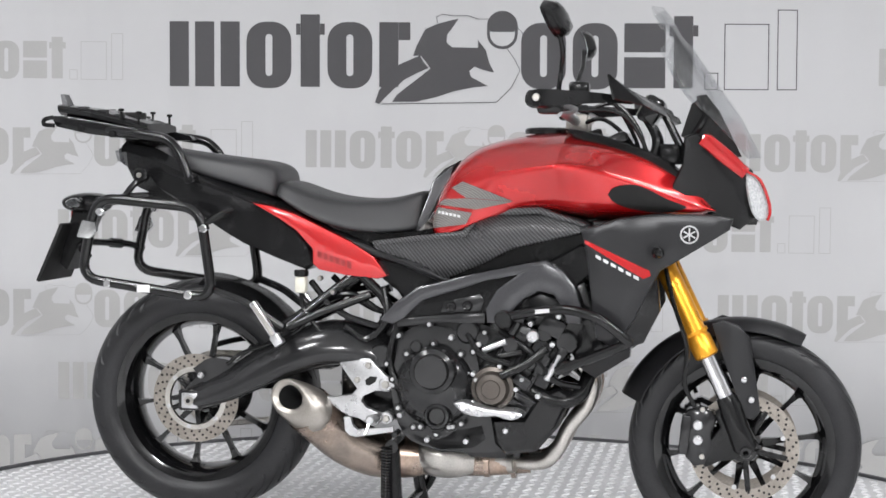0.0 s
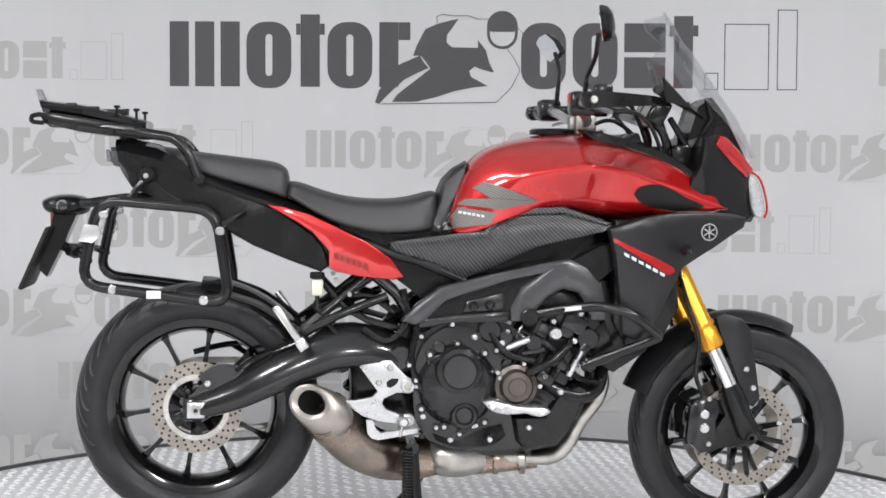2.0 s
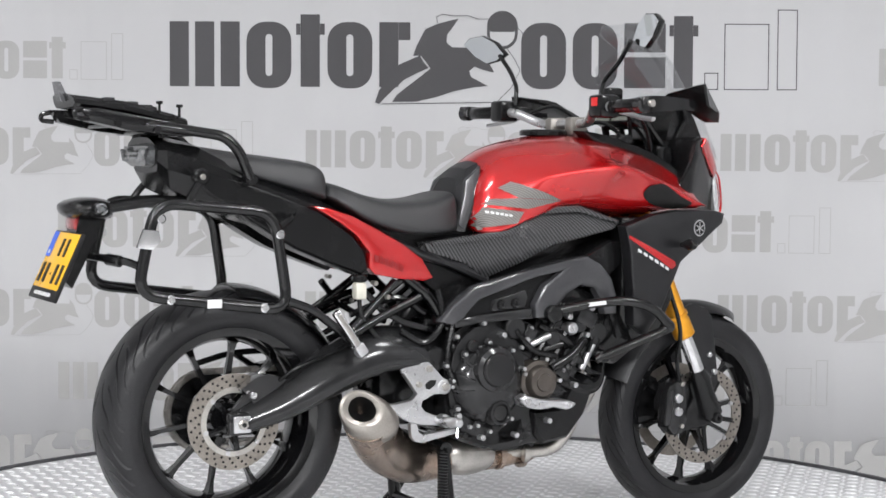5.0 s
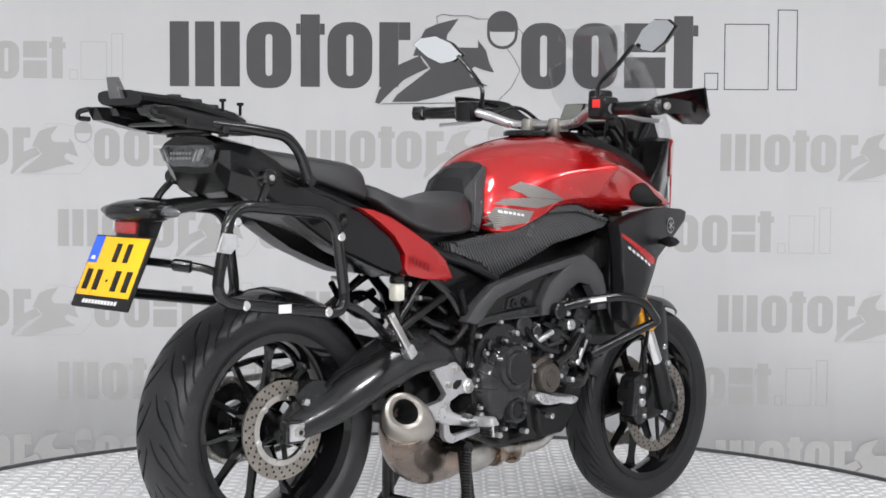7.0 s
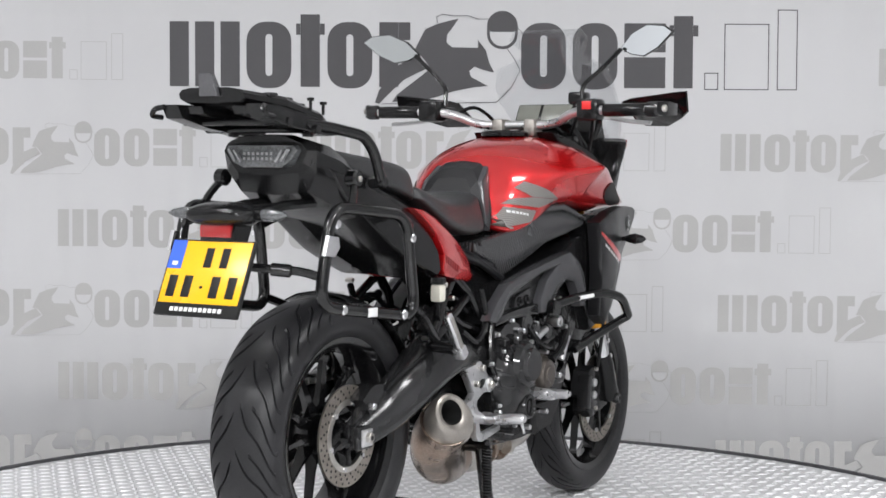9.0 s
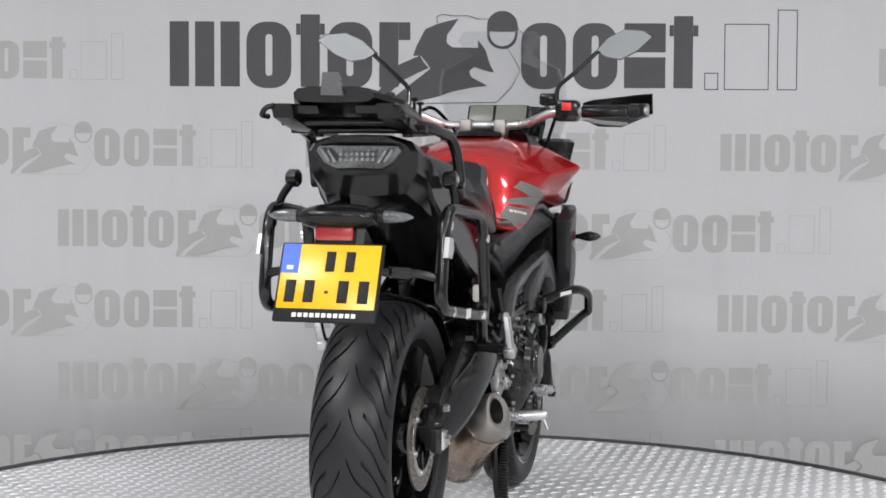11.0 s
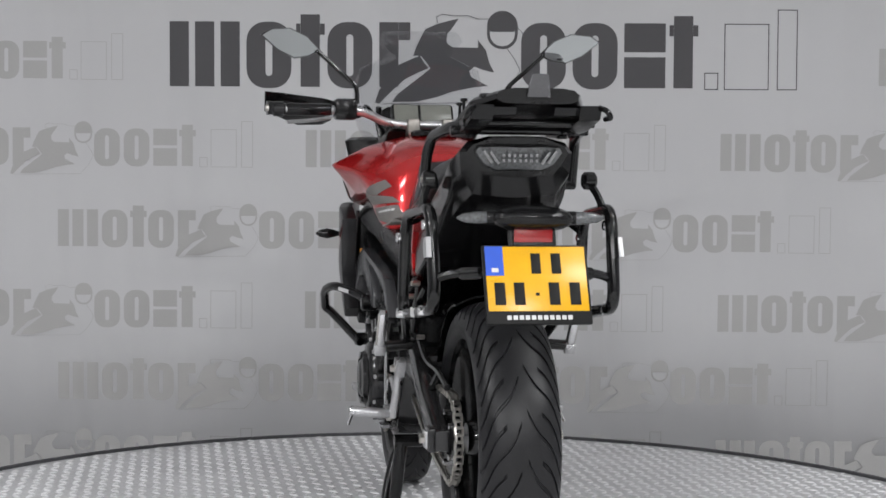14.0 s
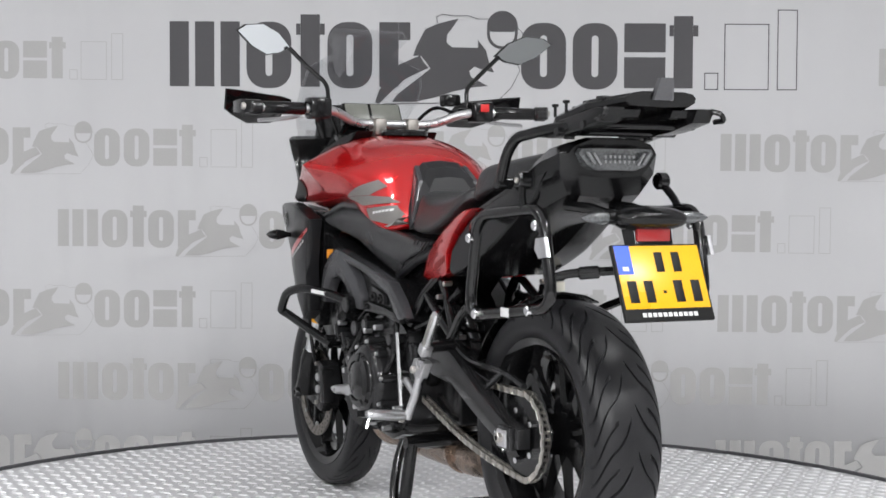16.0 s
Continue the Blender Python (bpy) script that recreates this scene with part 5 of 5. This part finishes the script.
    for x, z, w in ((.479, 1.394, .108), (.496, 1.370, .128), (.52, 1.324, .09555), (.55, 1.288, .180), (.58, 1.242, .194), (.611, 1.195, .196), (.64, 1.152, .186), (.664, 1.115, .170), (.69, 1.06, .14), (.708, 1.02, .115)):
        x += .014 + .018 * (1.394 - z) / .374
        rows.append([Vector((x - 2.4 * (w * u) ** 2, w * u, z - .25 * (w * u) ** 2)) for u in [-1 + k / 12 for k in range(25)]])
    ws = part("windscreen", rings(rows, close=False), GLASS, bike, "clear acrylic windscreen")
    mod = ws.modifiers.new("thick", "SOLIDIFY")
    mod.thickness = .003
    ws.visible_shadow = False
    for s in (1, -1):
        part("dash_bracket", tube(round_path([(.50, s * .06, 1.12), (.53, s * .09, 1.06), (.56, s * .12, 1.0), (.52, s * .13, .93)], .02), .009, 8), BLACK, bike)
        part("wiring_loom", tube(curve_points([(.45, s * .07, 1.12), (.48, s * .10, 1.06), (.47, s * .12, .99), (.50, s * .14, .93)]), .011, 8), BLACK, bike)
        part("relay_box", box(.49, .54, s * .11 - .02, s * .11 + .02, 1.0, 1.05, .006), BLACK, bike)
        part("screen_bracket", tube([(.56, s * .10, 1.05), (.60, s * .11, 1.12), (.585, s * .11, 1.17)], .009, 8), BLACK, bike)
    part("screen_cover", slab([(.54, 1.07), (.565, 1.15), (.60, 1.175), (.635, 1.13), (.69, 1.02), (.66, 1.02)], -.10, .10, .01), BLACK, bike)
    dash = part("instrument_panel", box(-.028, .02, -.094, .094, -.035, .036, .010, pose(.468, -.004, 1.133, 0, 28, 0)), BLACK, bike, "black instrument panel with a grey display")
    part("display", box(-.031, -.0285, -.086, .086, -.030, .029, .002, pose(.468, -.004, 1.133, 0, 28, 0)), LCD, dash)
    part("display_divider", box(-.033, -.031, .006, .014, -.030, .029, .001, pose(.468, -.004, 1.133, 0, 28, 0)), BLACK, dash)


fairing()
for s in (1, -1):
    part("radiator_shroud", slab([(.33, .86), (.44, .86), (.49, .74), (.50, .64), (.46, .56), (.37, .53), (.33, .60), (.335, .74)], s * .14, s * .195, .006), BLACK, bike, "black plastic radiator shroud")
    part("radiator_side", slab([(.29, .66), (.44, .64), (.425, .52), (.34, .465), (.285, .5)], s * .11, s * .16, .008), BLACK, bike, "black radiator side cover")


# ---- handlebar ----
def handlebar():
    hb = part("handlebar", tube(round_path([(.215, -.42, 1.146), (.23, -.20, 1.146), (.275, -.12, 1.108), (.278, .12, 1.108), (.233, .20, 1.146), (.213, .42, 1.146)], .05), .0125, 14), SILVER, bike, "silver tubular handlebar")
    for s in (1, -1):
        part("bar_clamp", box(.25, .305, s * .05 - .018, s * .05 + .018, 1.075, 1.126, .008), MUFFLER, hb)
        part("riser", tube([(.278, s * .05, 1.085), (.30, s * .05, 1.03), (.325, s * .05, .97)], .02, 12, radii=[.021, .019, .024]), MUFFLER, hb)
        part("grip", tube([(.228, s * .29, 1.146), (.227, s * .295, 1.146), (.218, s * .415, 1.146), (.217, s * .42, 1.146)], .017, 16, radii=[.014, .0175, .0175, .015]), BLACK, hb, "black rubber grip")
        part("bar_end", tube([(.217, s * .42, 1.146), (.216, s * .425, 1.146), (.214, s * .452, 1.146), (.214, s * .456, 1.146)], .02, 16, radii=[.014, .021, .021, .016]), CASE, hb, "dark bar end weight")
        part("end_bolt", rod((.214, s * .455, 1.146), (.214, s * .459, 1.146), .009, 10, .001), CHROME, hb)
        sw = part("switch_block", box(.20, .26, s * .25 - .032, s * .25 + .032, 1.118, 1.178, .01), BLACK, hb)
        part("brake_lever" if s < 0 else "clutch_lever", tube(curve_points([(.265, s * .235, 1.14), (.295, s * .28, 1.128), (.285, s * .34, 1.118), (.27, s * .41, 1.112)]), .0075, 8, flat=.6), SILVER, hb, "silver lever")
        part("lever_perch", box(.245, .285, s * .22 - .02, s * .22 + .02, 1.125, 1.16, .008), BLACK, hb)
        if s < 0:
            part("red_switch", box(.1975, .203, -.264, -.238, 1.148, 1.170, .001), RED_SWITCH, hb, "red engine stop switch")
            part("fluid_cup", box(.27, .32, -.21, -.16, 1.165, 1.2, .008), BLACK, hb)
        part("hand_guard", rings([[Vector((x, s * (y - .004), z0)), Vector((x, s * (y - .004), z1)), Vector((x + .004, s * (y + .004), z1)), Vector((x + .004, s * (y + .004), z0))] for x, y, z0, z1 in ((.196, .452, 1.140, 1.160), (.203, .459, 1.131, 1.166), (.222, .464, 1.129, 1.168), (.252, .466, 1.131, 1.168), (.31, .464, 1.134, 1.164), (.368, .445, 1.137, 1.160), (.41, .40, 1.138, 1.155), (.43, .34, 1.138, 1.150))]), BLACK, hb, "slim black plastic hand guard")
        part("guard_bolt", lathe([(0, s * .474), (.008, s * .474), (.010, s * .471), (.010, s * .46)], (.222, 0, 1.149), 14), STEEL, hb)
        rows = []
        for y, x0, z0, x1, z1 in ((.464, .395, 1.146, .383, 1.200), (.42, .462, 1.132, .386, 1.197), (.36, .508, 1.110, .392, 1.190), (.29, .524, 1.112, .400, 1.183), (.262, .518, 1.126, .410, 1.176)):
            rows.append([Vector((x0, s * y, z0)), Vector((x1, s * y, z1)), Vector((x1 + .004, s * (y + .003), z1 + .003)), Vector((x0 + .006, s * (y + .003), z0))])
        part("wind_deflector", rings(rows), BLACK, hb, "black deflector in front of the grip")
        # mirror
        st = part("mirror_stalk", tube(round_path([(.245, s * .215, 1.165), (.25, s * .215, 1.215), (.262, s * .27, 1.262), (.258, s * .325, 1.312)], .02), .0065, 8), TUBE, bike, "black mirror on a bent stalk")
        out = [(.486, 1.352), (.46, 1.369), (.405, 1.374), (.355, 1.352), (.318, 1.315), (.35, 1.298), (.392, 1.291), (.44, 1.313)]
        cx = sum(a for a, b in out) / len(out)
        cz = sum(b for a, b in out) / len(out)
        lean = lambda y, z=1.33: .253 - .23 * (y - .39) - .10 * (z - 1.33)
        shell = []
        for k, d in ((1.0, 0), (1.03, .006), (.95, .018), (.7, .028), (.3, .032)):
            shell.append([Vector((lean(cx + (a - cx) * k, cz + (b - cz) * k) + d, s * (cx + (a - cx) * k), cz + (b - cz) * k)) for a, b in out])
        part("mirror_shell", rings(shell), BLACK, st)
        g = bmesh.new()
        g.faces.new([g.verts.new((lean(cx + (a - cx) * .96, cz + (b - cz) * .96) - .00225, s * (cx + (a - cx) * .96), cz + (b - cz) * .96)) for a, b in out])
        e = bmesh.ops.extrude_face_region(g, geom=g.faces[:])
        for v in e["geom"]:
            if isinstance(v, bmesh.types.BMVert):
                v.co.x += .002
        part("mirror_glass", g, MIRROR, st, "mirror glass", smooth=False)
    for pts in ([(.27, -.20, 1.14), (.36, -.16, 1.16), (.42, -.10, 1.08), (.45, -.06, .98)], [(.27, .20, 1.14), (.36, .17, 1.16), (.43, .11, 1.08), (.45, .06, .98)], [(.26, -.22, 1.13), (.40, -.18, 1.12), (.47, -.13, 1.0), (.48, -.1, .88)], [(.27, -.05, 1.09), (.35, -.08, 1.11), (.44, -.10, 1.02), (.47, -.09, .9)]):
        part("cable", tube(curve_points(pts), .0055, 8), BLACK, hb)
    part("ignition", rod((.33, 0, 1.04), (.315, 0, 1.085), .02, 16, .003), BLACK, hb)


handlebar()


# ---- number plate and rear lamps ----
def plate():
    hold = part("plate_carrier", body([[(-1.128, 0, .892), (-1.126, .04, .892), (-1.12, .07, .889), (-1.115, .085, .884), (-1.112, .078, .874), (-1.11, .05, .868), (-1.11, 0, .866)],
                                        [(-1.07, 0, .916), (-1.07, .045, .915), (-1.07, .078, .905), (-1.07, .09, .886), (-1.07, .08, .862), (-1.07, .05, .852), (-1.07, 0, .85)],
                                        [(-.99, 0, .905), (-.99, .03, .904), (-.99, .055, .898), (-.99, .065, .884), (-.99, .055, .866), (-.99, .03, .858), (-.99, 0, .856)]]), BLACK, bike, "black plate carrier with lamps", sub=2)
    for s in (1, -1):
        part("carrier_arm", tube([(-1.02, s * .05, .885), (-.92, s * .055, .90), (-.82, s * .06, .905)], .012, 8), BLACK, hold)
        ind = part("rear_indicator", tube([(-1.05, s * .075, .884), (-1.05, s * .09, .884), (-1.052, s * .115, .884), (-1.054, s * .14, .884), (-1.055, s * .156, .884)], .01, 12, radii=[.009, .013, .014, .01, .002], flat=1.0), LENS, bike, "smoked rear indicator")
        part("stalk_base", rod((-1.05, s * .065, .884), (-1.05, s * .094, .884), .0145, 12), BLACK, ind)
    part("carrier_plate", slab([(-1.08, .87), (-1.02, .87), (-1.06, .78), (-1.10, .70), (-1.12, .72)], -.045, .045, .004), BLACK, hold)
    part("red_reflector", box(-1.092, -1.08, -.038, .043, .835, .862, .003), LENS_RED, hold, "red rear reflector")
    m = Matrix.Translation((-1.122, .002, .750)) @ Matrix.Rotation(radians(24), 4, "Y")      # upright plate leaned back
    pl = part("number_plate", box(-.0068, .004, -.109, .109, -.085, .085, .003, m), INK, bike, "yellow number plate in a black holder")
    part("plate_face", box(-.0074, -.0042, -.104, .104, -.058, .081, .001, m), YELLOW, pl, "yellow plate face")
    part("blue_field", box(-.0082, -.0076, .067, .104, .018, .081, 0, m), BLUE, pl)
    part("country_bar", box(-.0088, -.0083, .078, .092, .025, .034, 0, m), WHITE, pl)
    for y in (-.0, -.042):
        part("number_bar", box(-.0084, -.0075, y - .010, y + .010, .022, .066, .0004, m), INK, pl)
    for y in (.078, .038, -.034, -.077):
        part("number_bar", box(-.0084, -.0075, y - .011, y + .011, -.045, .003, .0004, m), INK, pl)
    part("number_bar", box(-.0084, -.0075, -.003, .005, -.025, -.019, .0004, m), INK, pl)
    for k in range(11):
        part("dealer_bar", box(-.0076, -.0069, .062 - k * .0125 - .004, .062 - k * .0125 + .005, -.076, -.067, 0, m), WHITE, pl)


plate()


# ---- luggage racks ----
def racks():
    for s in (1, -1):
        y = s * (.205 if s < 0 else .198)
        rk = part("pannier_rack", tube(round_path([(-.952, y * .97, .902), (-.668, y * 1.03, .878), (-.632, y * 1.04, .646), (-.996, y * .96, .692)], .055, True), .0135, 12, True), TUBE, bike, "black tubular pannier rack")
        for x, z, k in ((-.942, .865, .195), (-.657, .826, .21), (-.696, .656, .213), (-.919, .681, .198)):
            part("rack_stud", rod((x, s * (k - .012), z), (x, s * (k + .016), z), .0115, 12, .003), CHROME, rk, "shiny steel stud")
        part("rack_label", box(-.835, -.80, y + s * .0125 - .002, y + s * .0125 + .002, .659, .679, .001), WHITE, rk, "silver sticker")
        part("lock_tab", slab([(-1.0, .80), (-.985, .842), (-.95, .838), (-.945, .815), (-.965, .795)], y, y + s * .011, .002), CHROME, rk, "bright metal catch")
        # stays to the tail and to the peg bracket
        part("rack_stay", tube(round_path([(-.88, s * .2, .898), (-.862, s * .195, .925), (-.838, s * .18, .955)], .02), .009, 8), TUBE, rk)
        part("rack_knob", rod((-.838, s * .164, .960), (-.838, s * .194, .960), .02, 14, .005), TUBE, rk)
        part("knob_bolt", rod((-.838, s * .193, .960), (-.838, s * .198, .960), .007, 8, .001), STEEL, rk)
        part("rack_stay", tube(round_path([(-.64, s * .205, .672), (-.56, s * .19, .645), (-.46, s * .17, .575)], .03), .011, 8), TUBE, rk)
        part("rack_stay", tube(round_path([(-.655, s * .21, .84), (-.62, s * .19, .86), (-.60, s * .16, .87)], .02), .009, 8), TUBE, rk)
        part("rack_cross_stay", tube(round_path([(-.975, s * .198, .75), (-1.0, s * .16, .765), (-1.06, s * .03, .775)], .03), .0095, 8), TUBE, rk)
        part("joint", rod((-1.015, s * .14, .766), (-1.035, s * .10, .77), .014, 10, .003), TUBE, rk)
        rail = part("grab_rail", tube(round_path([(-.95, s * .125, 1.078), (-.88, s * .148, 1.07), (-.772, s * .162, 1.055), (-.738, s * .168, 1.02), (-.712, s * .17, .955)], .045), .0125, 12), TUBE, bike, "black tubular grab rail")
        part("rail_foot", rod((-.71, s * .14, .953), (-.71, s * .18, .953), .015, 12, .003), TUBE, rail)
    top = part("top_rack", body([[(-1.115, 0, 1.148), (-1.115, .05, 1.148), (-1.112, .075, 1.144), (-1.108, .085, 1.136), (-1.105, .085, 1.126), (-1.105, .07, 1.118), (-1.105, 0, 1.116)],
                                 [(-1.0, 0, 1.136), (-1.0, .06, 1.136), (-1.0, .11, 1.132), (-1.0, .12, 1.124), (-1.0, .12, 1.111), (-1.0, .10, 1.104), (-1.0, 0, 1.101)],
                                 [(-.88, 0, 1.108), (-.88, .07, 1.108), (-.88, .115, 1.104), (-.88, .125, 1.096), (-.88, .125, 1.086), (-.88, .10, 1.078), (-.88, 0, 1.076)],
                                 [(-.845, 0, 1.098), (-.845, .06, 1.098), (-.845, .10, 1.094), (-.845, .11, 1.088), (-.845, .11, 1.081), (-.845, .09, 1.074), (-.845, 0, 1.072)]]), BLACK, bike, "black plastic top case mounting plate", sharp=15)
    for s in (1, -1):
        part("side_bracket", slab([(-1.09, 1.085), (-1.108, 1.114), (-1.06, 1.114), (-.95, 1.096), (-.86, 1.082), (-.80, 1.068), (-.79, 1.056), (-.87, 1.052), (-1.0, 1.066)], s * .09, s * .136, .004), BLACK, top, "black stepped side bracket")
        part("bracket_link", slab([(-1.09, 1.11), (-1.0, 1.098), (-.86, 1.078), (-.86, 1.068), (-1.0, 1.083), (-1.08, 1.095)], s * .04, s * .106, .003), BLACK, top)
        for x, z in ((-1.03, 1.134), (-.975, 1.126), (-.93, 1.115)):
            part("rubber_stop", box(x - .014, x + .014, s * .095 - .01, s * .095 + .01, z - .004, z + .006, .003), RUBBER, top)
        for x, z in ((-.916, 1.105), (-.868, 1.098)):
            p = part("fixing_screw", rod((x, s * .118, z), (x, s * .118, z + .025), .0035, 8), BLACK, top)
            part("screw_head", rod((x, s * .118, z + .022), (x, s * .118, z + .029), .008, 10, .001), BLACK, top)
        part("rack_foot", rod((-.90, s * .10, 1.05), (-.90, s * .10, 1.095), .012, 10), TUBE, top)
        part("clip_eye", tube(round_path([(-1.10, s * .13, 1.11), (-1.122, s * .14, 1.105), (-1.12, s * .15, 1.09), (-1.09, s * .146, 1.088)], .01), .006, 8), BLACK, top)
    part("latch_fin", rings([[Vector((x - k, y, z)) for x, y in ((-1.105, -w), (-1.105, w), (-1.085 - (z - 1.13) * .2, w), (-1.085 - (z - 1.13) * .2, -w))] for z, w, k in ((1.13, .024, .012), (1.155, .02, .019), (1.176, .016, .024))]), FIN, top, "grey latch fin")
    # a black block stands in for the darkness of the latch opening
    part("latch_slot_shade", box(-.97, -.90, -.03, .03, 1.112, 1.128, .004), INK, top)
    part("cross_bar", rod((-.93, -.15, 1.066), (-.93, .15, 1.066), .009, 10), TUBE, top)
    part("rear_cross_bar", rod((-1.02, -.14, 1.08), (-1.02, .14, 1.08), .009, 10), TUBE, top)


racks()


def motions():
    times = [0.5 * k for k in range(33)]
    walk(table, [(t, pose(0, 0, 0, 0, 0, turn(t))) for t in times])
    walk(bike, [(t, pose(0, 0, 0, 0, 0, turn(t)) @ BIKE) for t in times])


motions()
